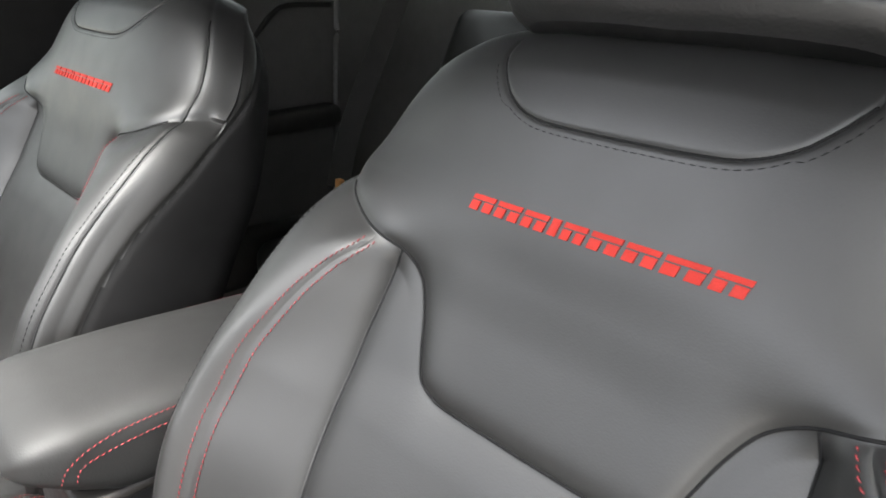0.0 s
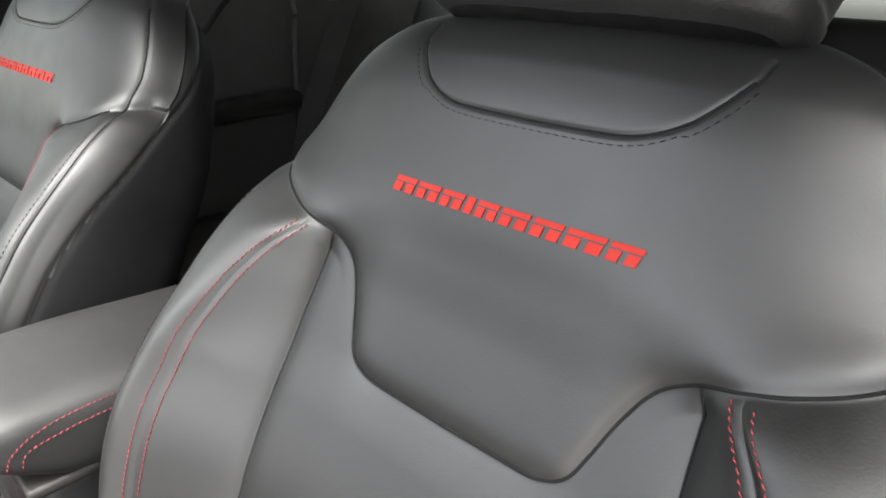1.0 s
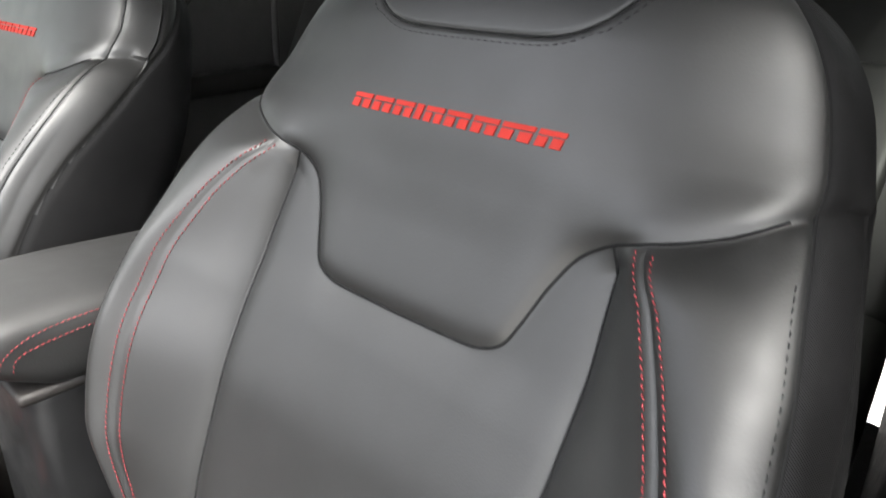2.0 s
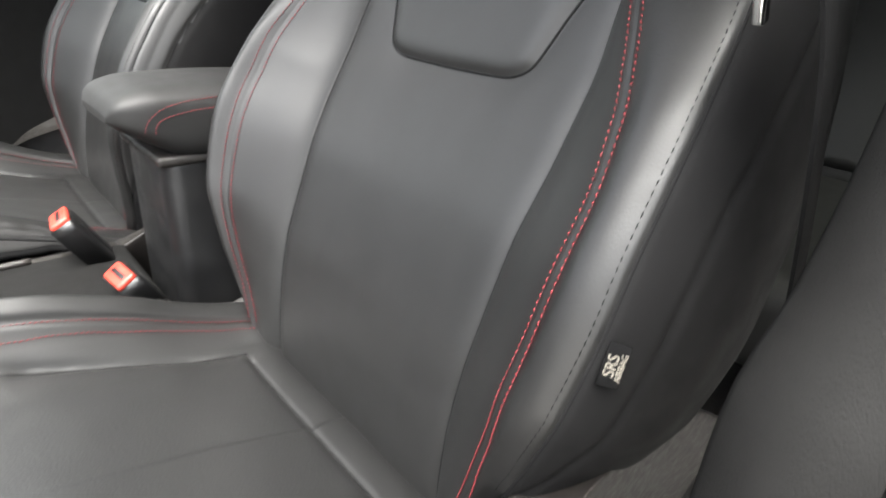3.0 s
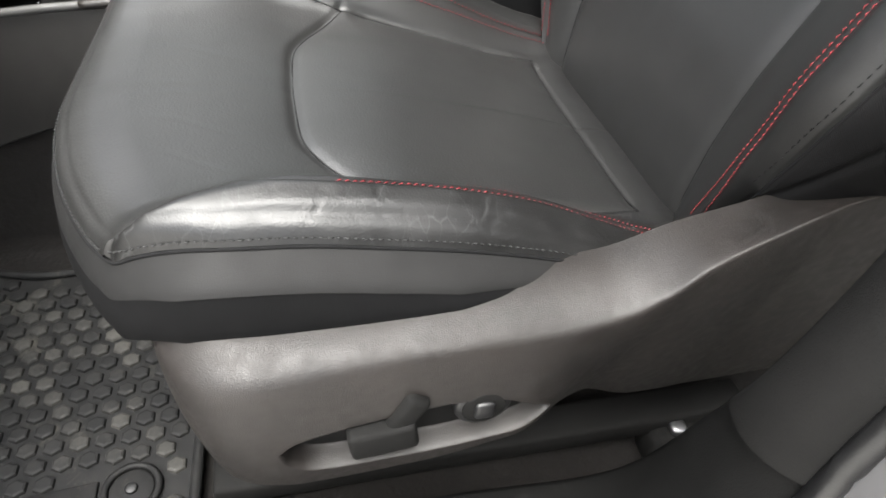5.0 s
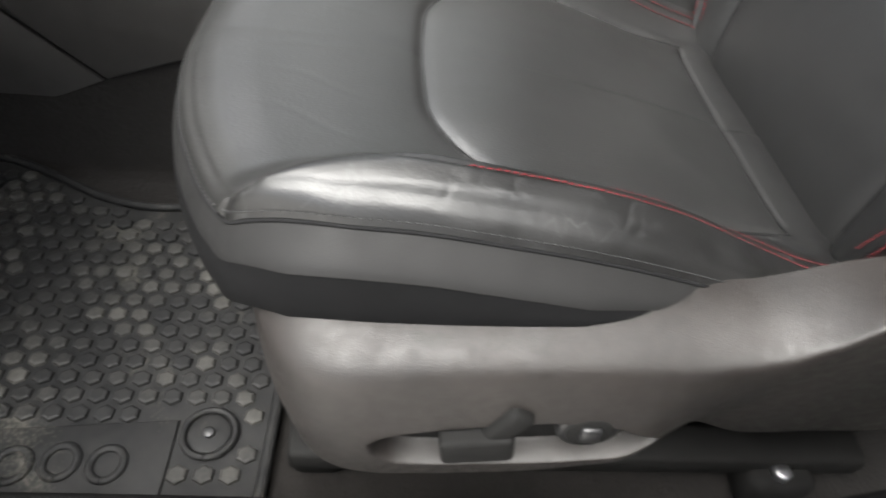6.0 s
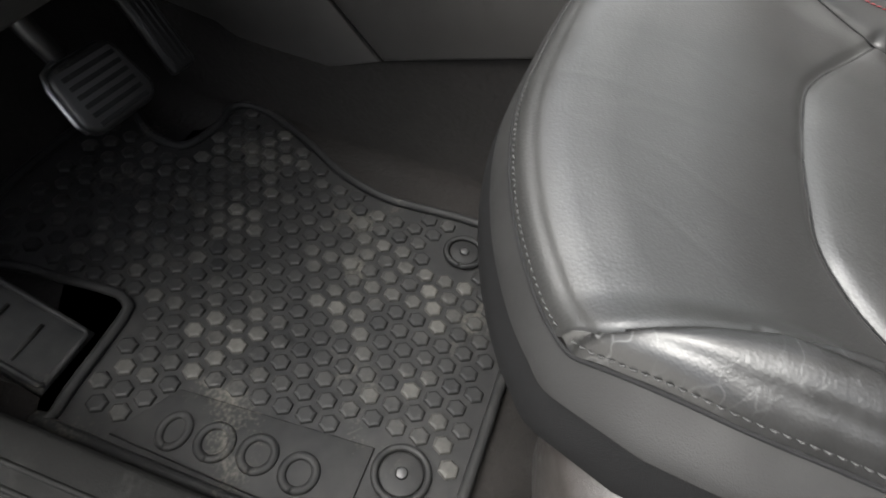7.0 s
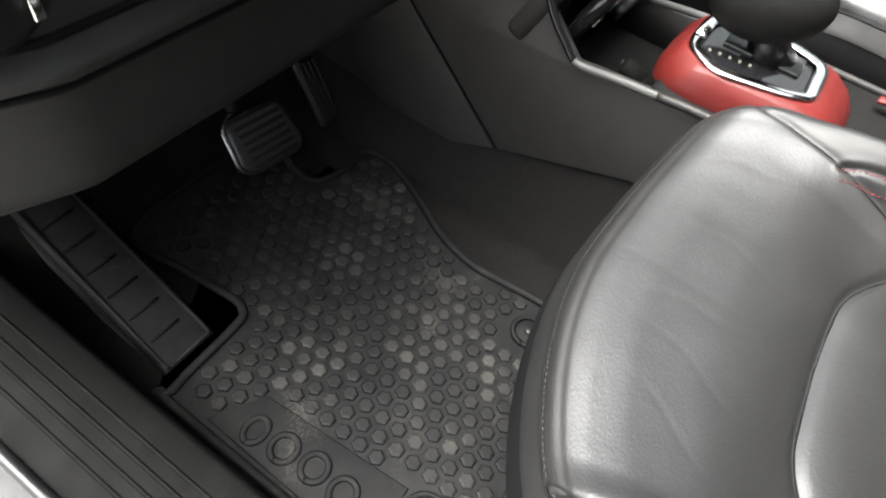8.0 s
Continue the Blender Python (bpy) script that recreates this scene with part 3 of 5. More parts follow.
    shift[:, 0] += 0.004 * np.sign(shift[:, 0]) * (np.abs(shift[:, 0]) > 0.09)
    p, n = on(shift)
    stitches("neck_stitching", p + n * 0.0002, n, DARK_THREAD, back, "black thread below the neck panel", step=0.0058, length=0.0038, radius=0.00035)
    p, n = on(tl)
    rod("neck_piping", p - n * 0.0004, 0.0012, DARK_THREAD, back, "", 8)

    # The red embroidered word across the shoulders, as plain slanted blocks.
    widths = [0.022, 0.022, 0.021, 0.009, 0.019, 0.023, 0.023, 0.027, 0.022]
    x0 = -0.0925
    for wd in widths:
        x1 = x0 + wd - 0.003
        wide = x1 - x0
        for lo, hi, a, b in ((0.4650, 0.4684, 0.0, 1.0), (0.4576, 0.4640, 0.02, 0.40), (0.4576, 0.4640, 0.60, 0.98)) if wide > 0.01 else ((0.4576, 0.4684, 0.0, 1.0),):
            ring = np.array([(x0 + wide * q + 0.0022 * (w - 0.4575) / 0.01, w) for q, w in ((a, lo), (b, lo), (b, hi), (a, hi))])
            bot, nn = on(ring)
            up = bot + nn * 0.0011
            verts = np.vstack([bot, up])
            mesh = mesh_object("emblem_block", verts, [(4, 5, 6, 7)] + [(k, (k + 1) % 4, 4 + (k + 1) % 4, 4 + k) for k in range(4)], RED_PATCH, False)
            under(mesh, back, "raised red embroidered block")
        x0 += wd
    return on, back


def thing_part(name, parent):
    ob = new(name)
    ob.empty_display_size = 0.03
    ob.parent = parent
    return ob


def build_headrest(seat):
    v = np.r_[np.linspace(0, 0.2, 30), np.linspace(0.2, 1, 60)[1:]]
    a = np.linspace(0, 2 * np.pi, 121)
    hw = smooth_table([(0, 0.116), (0.03, 0.127), (0.10, 0.132), (0.13, 0.131), (0.17, 0.133), (0.4, 0.140), (0.7, 0.132), (0.9, 0.114), (0.97, 0.094), (1, 0.06)])
    fr = smooth_table([(0, -0.002), (0.03, 0.013), (0.085, 0.021), (0.12, 0.0195), (0.135, 0.0165), (0.17, 0.022), (0.4, 0.033), (0.7, 0.024), (0.9, 0.002), (1, -0.03)])
    bk = smooth_table([(0, -0.075), (0.1, -0.088), (0.5, -0.09), (0.85, -0.08), (1, -0.05)])
    c, s = np.cos(a), np.sin(a)
    sx, sn = np.sign(c) * np.abs(c) ** 0.5, np.sign(s) * np.abs(s) ** 0.62
    w, f, b = hw(v)[:, None], fr(v)[:, None], bk(v)[:, None]
    x = w * sx[None]
    n = (f + b) / 2 + (f - b) / 2 * sn[None]
    groove = (s[None] > 0) * 0.0028 * np.exp(-np.abs(x) / 0.0022)
    wob = np.array([[noise.noise(Vector((p * 30, q * 9, 1.3))) for p in np.ravel(x[i])] for i, q in enumerate(v)]) * 0.0008
    g = back_place(x, 0.596 + 0.17 * v[:, None] + 0 * x, n - groove + wob)
    head = thing_part("headrest", seat)
    sheet("headrest_cushion", g, WRINKLED, head, "padded black leather headrest", None, False)
    lid = [tuple(g[0, k]) for k in range(120)]
    mesh = mesh_object("headrest_base", lid, [tuple(range(120))], BLACK, False)
    under(mesh, head, "black underside of the headrest")
    for sgn in (-1, 1):
        rod("headrest_post", back_place(np.full(8, 0.062 * sgn), np.linspace(0.55, 0.62, 8), np.full(8, -0.045)), 0.006, STEEL, head, "steel post")
        rod("post_guide", back_place(np.full(4, 0.062 * sgn), np.linspace(0.582, 0.592, 4), np.full(4, -0.045)), 0.016, BLACK, head, "black plastic collar", 16)


pad_z = smooth_table([(-0.08, 0.258), (0, 0.277), (0.06, 0.287), (0.103, 0.290), (0.31, 0.315), (0.524, 0.337), (0.648, 0.346), (0.80, 0.353), (0.88, 0.353), (0.935, 0.350), (0.97, 0.344), (0.99, 0.336), (1.0, 0.328)])
pad_w = smooth_table([(0, 0.222), (0.3, 0.226), (0.6, 0.227), (0.85, 0.222), (0.95, 0.212), (1.0, 0.200)])
pad_amp = smooth_table([(0, 0.15), (0.13, 0.32), (0.27, 0.58), (0.41, 0.88), (0.6, 1.0), (0.8, 0.88), (0.93, 0.62), (1.0, 0.30)])
pad_side = smooth_table([(0, -0.003), (0.5, -0.001), (0.68, 0.005), (0.77, 0.022), (0.815, 0.0335), (0.855, 0.036), (0.905, 0.0315), (0.955, 0.0215), (0.985, 0.0135), (1.0, 0.0085)])
pad_left = smooth_table([(0, -0.003), (0.5, -0.001), (0.68, 0.005), (0.77, 0.020), (0.83, 0.035), (0.89, 0.049), (0.935, 0.054), (0.97, 0.046), (1.0, 0.020)])
amp_left = smooth_table([(0, 0.46), (0.06, 0.55), (0.19, 0.70), (0.325, 0.92), (0.48, 1.04), (0.67, 0.98), (0.83, 0.78), (0.93, 0.64), (1.0, 0.34)])
pad_broad = smooth_table([(0, -0.003), (0.3, 0.001), (0.5, 0.009), (0.7, 0.023), (0.85, 0.040), (0.935, 0.049), (0.97, 0.045), (1.0, 0.020)])
seam_share = smooth_table([(0, 0.77), (0.6, 0.77), (0.727, 0.777), (0.855, 0.825), (0.95, 0.912), (1.0, 0.955)])
INSERT = [(0.0, -0.428), (0.07, -0.425), (0.104, -0.413), (0.130, -0.396), (0.163, -0.370)]
INSERT_SIDE = [(0.163, -0.370), (0.157, -0.31), (0.147, -0.21), (0.140, -0.153)]
FRONT_SEAM = [(0.163, -0.370), (0.173, -0.425), (0.183, -0.482), (0.194, -0.525), (0.199, -0.5475), (0.206, -0.557)]
PAD_STITCH = [(0.180, -0.472), (0.186, -0.455), (0.190, -0.425), (0.192, -0.37), (0.190, -0.27), (0.186, -0.165), (0.182, -0.115)]


def build_cushion(seat, fine):
    t = np.r_[np.linspace(-0.08, 0, int(20 / fine), endpoint=False), np.linspace(0, 0.85, int(230 / fine)), np.linspace(0.85, 1.0, int(70 / fine))[1:]]
    q = np.r_[np.linspace(0, 0.75, int(90 / fine), endpoint=False), np.linspace(0.75, 1, int(50 / fine))]
    u = np.concatenate([-q[:0:-1], q])
    x = u[None] * pad_w(t)[:, None]
    y = -0.100 + t[:, None] * (-0.511 + np.where(x > 0, 1.65, 0.45) * np.abs(x) ** 2.0)
    share = seam_share(t)[:, None]
    blend = np.clip((t[:, None] - 0.62) / 0.25, 0, 1)
    blend = blend * blend * (3 - 2 * blend)
    z = pad_z(t)[:, None] + np.where(u[None] > 0, pad_amp(t)[:, None] * pad_side(np.where(np.abs(u)[None] < share, np.abs(u)[None] * 0.77 / share, 0.77 + 0.23 * (np.abs(u)[None] - share) / (1 - share))), amp_left(t)[:, None] * (pad_left(np.abs(u))[None] + blend * (pad_broad(np.abs(u)) - pad_left(np.abs(u)))[None]))
    # the front corners dip towards the edge seam
    g = np.stack([x, y, z], -1)
    nor = grid_normals(g)
    if nor[50, len(u) // 2, 2] < 0:
        nor = -nor
    flat = g.reshape(-1, 3)

    sym = np.abs(flat[:, :2] * (1, 0)) + flat[:, :2] * (0, 1)

    def far(line, n=60):
        return line_distance(sym, curve_through(line, n))

    d_in, d_side, d_front, d_st = far(INSERT), far(INSERT_SIDE), far(FRONT_SEAM), far(PAD_STITCH)
    d_rear = np.abs(sym[:, 1] + 0.153)
    d_rear = np.where(sym[:, 0] < 0.140, d_rear, np.hypot(d_rear, sym[:, 0] - 0.140))
    h = -0.0065 * np.exp(-d_in / 0.024) - 0.0024 * np.exp(-(d_in / 0.0045) ** 2)
    calm = np.clip((-0.160 - sym[:, 1]) / 0.05, 0, 1)
    h -= calm * (0.005 * np.exp(-d_side / 0.010) + 0.003 * np.exp(-(d_side / 0.0042) ** 2))
    h -= np.clip((0.142 - sym[:, 0]) / 0.015, 0, 1) * (0.0024 * np.exp(-d_rear / 0.011) + 0.0017 * np.exp(-(d_rear / 0.0035) ** 2))
    h -= 0.0016 * np.exp(-d_front / 0.005) + 0.0016 * np.exp(-(d_front / 0.0028) ** 2)
    h -= 0.0022 * np.exp(-(d_st / 0.0030) ** 2) - 0.0006 * np.exp(-((d_st - 0.0045) / 0.003) ** 2)
    corner = np.hypot(sym[:, 0] - 0.163, sym[:, 1] + 0.370)
    h *= 1 - 0.62 * np.exp(-(corner / 0.022) ** 2)
    poly = np.vstack([curve_through(INSERT, 40), curve_through(INSERT_SIDE, 20)])
    poly = np.vstack([poly, poly[::-1] * (-1, 1)])
    in_insert = inside(flat[:, :2], poly)
    h += np.where(in_insert, 0.0030 * (1 - np.exp(-np.minimum(np.minimum(d_in, d_side), d_rear) / 0.028)), 0)
    wob = np.array([noise.noise(Vector((p[0] * 13, p[1] * 13, 1.1))) * 0.7 + noise.noise(Vector((p[0] * 40, p[1] * 22, 5.7))) * 0.3 for p in flat])
    h += wob * 0.0008
    # wear folds across the outboard bolster and the front panel
    rng = random.Random(5)
    fold = np.zeros(len(flat))
    for _ in range(16):
        cx, cy, slope = 0.20 + rng.uniform(-0.012, 0.016), rng.uniform(-0.46, -0.14), rng.uniform(-1.2, 1.2)
        along = (flat[:, 0] - cx)
        off = flat[:, 1] - cy - slope * along - 0.006 * np.sin(along * 160 + cy * 90)
        fold += rng.uniform(0.2, 0.6) * np.exp(-(off / 0.0015) ** 2) * np.exp(-(along / 0.017) ** 2)
    for cx, cy, bend, size in ((0.07, -0.50, 0.35, 0.05), (0.02, -0.515, -0.2, 0.045), (-0.05, -0.50, 0.15, 0.05), (0.12, -0.50, 0.5, 0.04), (-0.14, -0.53, -0.3, 0.035)):
        across = flat[:, 0] - cx - bend * (flat[:, 1] - cy) - 0.004 * np.sin((flat[:, 1] - cy) * 80)
        fold += 0.35 * np.exp(-(across / 0.0035) ** 2) * np.exp(-((flat[:, 1] - cy) / size) ** 2)
    h -= 0.0005 * fold
    edge_d = np.minimum((1 - np.abs(u))[None] * 0.22 + 0 * t[:, None], (1 - t)[:, None] * 0.53 + 0 * u[None]).ravel()
    h -= 0.0015 * np.exp(-edge_d / 0.003) - 0.0005 * np.exp(-((edge_d - 0.0065) / 0.003) ** 2) + 0.0006 * np.exp(-((edge_d - 0.0125) / 0.0026) ** 2)
    g = g + h.reshape(g.shape[:2])[..., None] * nor
    nor = grid_normals(g)
    if nor[50, len(u) // 2, 2] < 0:
        nor = -nor
    c = 0.25 * (g[:-1, :-1] + g[1:, :-1] + g[:-1, 1:] + g[1:, 1:])
    cf = c[..., :2].reshape(-1, 2)
    cs = np.abs(cf[:, 0])
    pad = thing_part("seat_cushion", seat)
    insert = inside(cf, poly).reshape(c.shape[:2])
    side = curve_through(INSERT_SIDE + [(0.138, -0.09)], 40)
    seam = np.vstack([side[::-1], curve_through(FRONT_SEAM, 40)[1:]])
    lim = np.interp(-cf[:, 1], -seam[:, 1], seam[:, 0], left=0.14, right=0.5)
    bol = (cs > lim).reshape(c.shape[:2]) & ~insert
    rear = ~insert & ~bol & (c[..., 1] > -0.153)
    sheet("insert_panel", g, GRAINED, pad, "smooth padded black leather insert", insert, False)
    sheet("rear_panel", g, LEATHER, pad, "black leather strip at the back", rear, False)
    sheet("front_panel", g, GRAINED, pad, "creased black leather front panel", ~insert & ~bol & ~rear, False)
    sheet("thigh_bolster", g, WORN, pad, "worn creased black leather bolster", bol & (c[..., 0] > 0), False)
    sheet("thigh_bolster", g, LEATHER, pad, "black leather bolster", bol & (c[..., 0] < 0), False)

    def on(line):
        out, outn = [], []
        gx, gy = g[..., 0], g[..., 1]
        for px, py in line:
            i = int(np.argmin((gx - px) ** 2 + (gy - py) ** 2))
            out.append(g.reshape(-1, 3)[i] + np.array([px - gx.ravel()[i], py - gy.ravel()[i], 0]))
            outn.append(nor.reshape(-1, 3)[i])
        out = np.array(out)
        k = np.ones(5) / 5
        out[2:-2, 2] = np.convolve(out[:, 2], k, "valid")
        return out, np.array(outn)

    base = curve_through(PAD_STITCH, 90)
    tan = np.gradient(base, axis=0)
    tan /= np.linalg.norm(tan, axis=1)[:, None]
    side_dir = np.stack([-tan[:, 1], tan[:, 0]], 1)
    for sign in (-1, 1):
        for off in (-0.005, 0.005):
            p, n = on((base + off * side_dir - (0.005, 0))[16 if sign > 0 else 0:] * (sign, 1))
            stitches("red_stitching", p + n * 0.0004, n, RED_THREAD, pad, "twin row of red thread", slant=0.0005)
    for line in [curve_through(ln, 70) * (sgn, 1) for sgn in (-1, 1) for ln in (INSERT, INSERT_SIDE, FRONT_SEAM[:-2])] + [np.stack([np.linspace(-0.14, 0.14, 60), np.full(60, -0.153)], 1)]:
        p, n = on(line)
        for _ in range(4):
            p[1:-1] = 0.25 * p[:-2] + 0.5 * p[1:-1] + 0.25 * p[2:]
        rod("seam_gap", p, 0.0007, DARK_THREAD, pad, "dark seam", 6)
    # edge seam, the band below it and the dark skirt
    edge = np.vstack([g[:, -1], g[-1, -2:0:-1], g[::-1, 0]])
    s = np.r_[0, np.cumsum(np.linalg.norm(np.diff(edge, axis=0), axis=1))]
    m = 260
    e = np.stack([np.interp(np.linspace(0, s[-1], m), s, edge[:, k]) for k in range(3)], 1)
    for _ in range(6):
        e[1:-1] = 0.25 * e[:-2] + 0.5 * e[1:-1] + 0.25 * e[2:]
    tg = np.gradient(e[:, :2], axis=0)
    out2 = np.stack([-tg[:, 1], tg[:, 0]], 1)
    out2 /= np.linalg.norm(out2, axis=1)[:, None]
    if out2[m // 2, 1] > 0:
        out2 = -out2
    for _ in range(8):
        out2[1:-1] = 0.25 * out2[:-2] + 0.5 * out2[1:-1] + 0.25 * out2[2:]
    out3 = np.column_stack([out2, np.zeros(m)])
    rod("edge_piping", e + out3 * 0.0005 - np.array([0, 0, 0.001]), 0.0013, DARK_THREAD, pad, "", 8)

    def inset(rows, gap):
        """Places a little in from the edge, by the length along the surface; rows begin at the edge."""
        run = np.concatenate([np.zeros((len(rows), 1)), np.cumsum(np.linalg.norm(np.diff(rows, axis=1), axis=2), axis=1)], 1)
        return np.array([[np.interp(gap, s_, r[:, k]) for k in range(3)] for s_, r in zip(run, rows)])

    gap = 0.0048
    ring = np.vstack([inset(g[:-4, ::-1], gap), inset(g[::-1].transpose(1, 0, 2), gap)[-5:3:-1], inset(g[:-4], gap)[::-1]])
    run = np.r_[0, np.cumsum(np.linalg.norm(np.diff(ring, axis=0), axis=1))]
    inn = np.stack([np.interp(np.linspace(0, run[-1], 300), run, ring[:, k]) for k in range(3)], 1)[6:-6]
    to_edge = np.array([e[int(np.argmin(((e - p) ** 2).sum(1)))] - p for p in inn])
    inn_n = np.cross(np.gradient(inn, axis=0), to_edge)
    inn_n /= np.linalg.norm(inn_n, axis=1)[:, None]
    inn_n *= np.sign(inn_n[:, 2:])
    for _ in range(5):
        inn[1:-1] = 0.25 * inn[:-2] + 0.5 * inn[1:-1] + 0.25 * inn[2:]
    stitches("edge_stitching", inn + inn_n * 0.0004, inn_n, GREY_THREAD, pad, "grey thread along the edge", step=0.0050, length=0.0036, radius=0.0007)
    taper = np.clip((-0.238 - e[:, 1]) / 0.10, 0, 1) ** 0.7
    deep = 0.004 + 0.0135 * taper + 0.004 * np.clip((-0.47 - e[:, 1]) / 0.06, 0, 1)
    f = np.linspace(0, 1, 9)[None, :, None]
    band = e[:, None] + out3[:, None] * (0.0005 + (0.003 + 0.018 * taper - 0.013 * np.clip((-0.50 - e[:, 1]) / 0.05, 0, 1))[:, None, None] * np.sin(f * 1.4)) - np.array([0, 0, 1.0]) * (0.0015 + f * deep[:, None, None])
    sheet("edge_band", band, BAND, pad, "matt black woven band", None, False)
    low = band[:, -1]
    top_z = shield_top(low[:, 1]) - 0.012
    drop = np.maximum(low[:, 2] - np.minimum(top_z, low[:, 2] - 0.01), 0.01)
    drop = np.where(e[:, 1] < -0.50, np.maximum(drop, 0.035), drop)
    skirt = low[:, None] + out3[:, None] * (-0.001 + 0.004 * np.sin(f * 2.5)) - np.array([0, 0, 1.0]) * f * drop[:, None, None]
    sheet("skirt", skirt, CLOTH, pad, "dark cloth skirt", None, False)
    return e, out3


shield_top = smooth_table([(-0.70, 0.288), (-0.60, 0.292), (-0.545, 0.303), (-0.523, 0.310), (-0.463, 0.312), (-0.403, 0.317), (-0.327, 0.324), (-0.24, 0.332), (-0.183, 0.352), (-0.13, 0.366),
                           (-0.097, 0.378), (-0.06, 0.386), (-0.02, 0.386), (0.03, 0.376), (0.10, 0.340)])
shield_ridge = smooth_table([(-0.70, 0.262), (-0.56, 0.268), (-0.50, 0.284), (-0.43, 0.298), (-0.33, 0.305), (-0.279, 0.3075), (-0.236, 0.316), (-0.211, 0.331), (-0.185, 0.356), (-0.142, 0.379), (-0.103, 0.395), (-0.05, 0.401), (0.03, 0.388), (0.10, 0.345)])
shield_low = smooth_table([(-0.70, 0.18), (-0.56, 0.18), (-0.495, 0.186), (-0.445, 0.172), (-0.36, 0.177), (-0.26, 0.197), (-0.22, 0.175), (-0.15, 0.14), (0.03, 0.13), (0.10, 0.13)])
RECESS = [(-0.458, 0.226), (-0.452, 0.208), (-0.430, 0.1965), (-0.371, 0.1975), (-0.33, 0.2005), (-0.277, 0.209), (-0.263, 0.218), (-0.278, 0.237), (-0.308, 0.2535), (-0.343, 0.2570), (-0.379, 0.2530), (-0.420, 0.245), (-0.446, 0.237)]


def build_shield(seat, driver):
    """The moulded plastic side shield round the base, with the switch recess on the driver's side."""
    ys = np.linspace(0.10, -0.462, 400)
    right = np.stack([0.2295 - 0.006 * np.clip((ys + 0.12) / 0.12, 0, 1), ys], 1)
    arc = np.linspace(0, 1.35, 40)[1:]
    corner = np.stack([0.175 + 0.0545 * np.cos(arc), -0.462 - 0.046 * np.sin(arc)], 1)
    plan = np.vstack([right, corner])
    tg = np.gradient(plan, axis=0)
    out = np.stack([-tg[:, 1], tg[:, 0]], 1)
    out /= np.linalg.norm(out, axis=1)[:, None]
    if out[0, 0] < 0:
        out = -out
    for _ in range(10):
        out[1:-1] = 0.25 * out[:-2] + 0.5 * out[1:-1] + 0.25 * out[2:]
    q, side = np.linspace(0, 1, 64)[None], np.linspace(0, 1, 150 if driver else 50)[None, 1:]
    zt, zr, zb = (fn(plan[:, 1])[:, None] for fn in (shield_top, shield_ridge, shield_low))
    rear = np.clip((plan[:, 1:] + 0.295) / 0.10, 0, 1)
    rear = rear * rear * (3 - 2 * rear)
    ridge = 0.0435 - 0.006 * np.clip((plan[:, 1:] + 0.20) / 0.10, 0, 1)
    # the sloping top out to the ridge, then the side face, which turns in under the arm at the back
    b = np.concatenate([-0.008 + (ridge + 0.008) * q**0.85, ridge + (0.005 * np.sin(np.pi * side) * (1 - rear) - 0.048 * rear * side ** 1.15)], 1)
    z = np.concatenate([zt + (zr - zt) * q**1.7, zr + (zb - zr) * side], 1)
    sharp, soft = np.stack([b, z]), np.stack([b, z])
    for k in range(200):
        soft[..., 1:-1] = 0.25 * soft[..., :-2] + 0.5 * soft[..., 1:-1] + 0.25 * soft[..., 2:]
        if k < 24:
            sharp[..., 1:-1] = 0.25 * sharp[..., :-2] + 0.5 * sharp[..., 1:-1] + 0.25 * sharp[..., 2:]
    crisp = np.clip((plan[:, 1:] + 0.44) / 0.16, 0, 1) * 0.75
    b, z = soft + (sharp - soft) * crisp[None]
    b[:, -7:] -= np.array([0.0003, 0.001, 0.002, 0.0035, 0.0055, 0.008, 0.012])
    turn = np.clip((-0.462 - plan[:, 1:]) / 0.045, 0, 1)
    turn = turn * turn * (3 - 2 * turn)
    p = np.stack([plan[:, :1] + out[:, :1] * b, plan[:, 1:] + out[:, 1:] * b * (1 - 0.25 * turn) + 0.12 * turn * (zt - z), z], -1)
    pick = None
    shield = thing_part("side_shield", seat)
    mirrored = p * (-1, 1, 1) - (0, 0, 0.10 if driver else 0.0)
    if not driver:
        p = p - (0.0, 0.0, 0.06)
    sheet("shield_moulding", mirrored, PLASTIC, shield, "grained dark grey plastic moulding", None, False)
    if driver:
        yz = p[..., 1:].reshape(-1, 2)
        ring = curve_through(RECESS + RECESS[:1], 160)
        ins = inside(yz, ring[:-1]) & (p[..., 0].ravel() > 0.2)
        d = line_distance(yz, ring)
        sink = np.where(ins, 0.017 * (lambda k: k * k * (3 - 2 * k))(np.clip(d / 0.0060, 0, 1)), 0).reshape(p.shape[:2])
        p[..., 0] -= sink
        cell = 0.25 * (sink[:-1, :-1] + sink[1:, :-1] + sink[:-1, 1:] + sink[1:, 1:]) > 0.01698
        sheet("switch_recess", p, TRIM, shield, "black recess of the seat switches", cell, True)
        pick = ~cell
    sheet("shield_moulding", p, PLASTIC, shield, "grained dark grey plastic moulding", pick, True)
    return shield


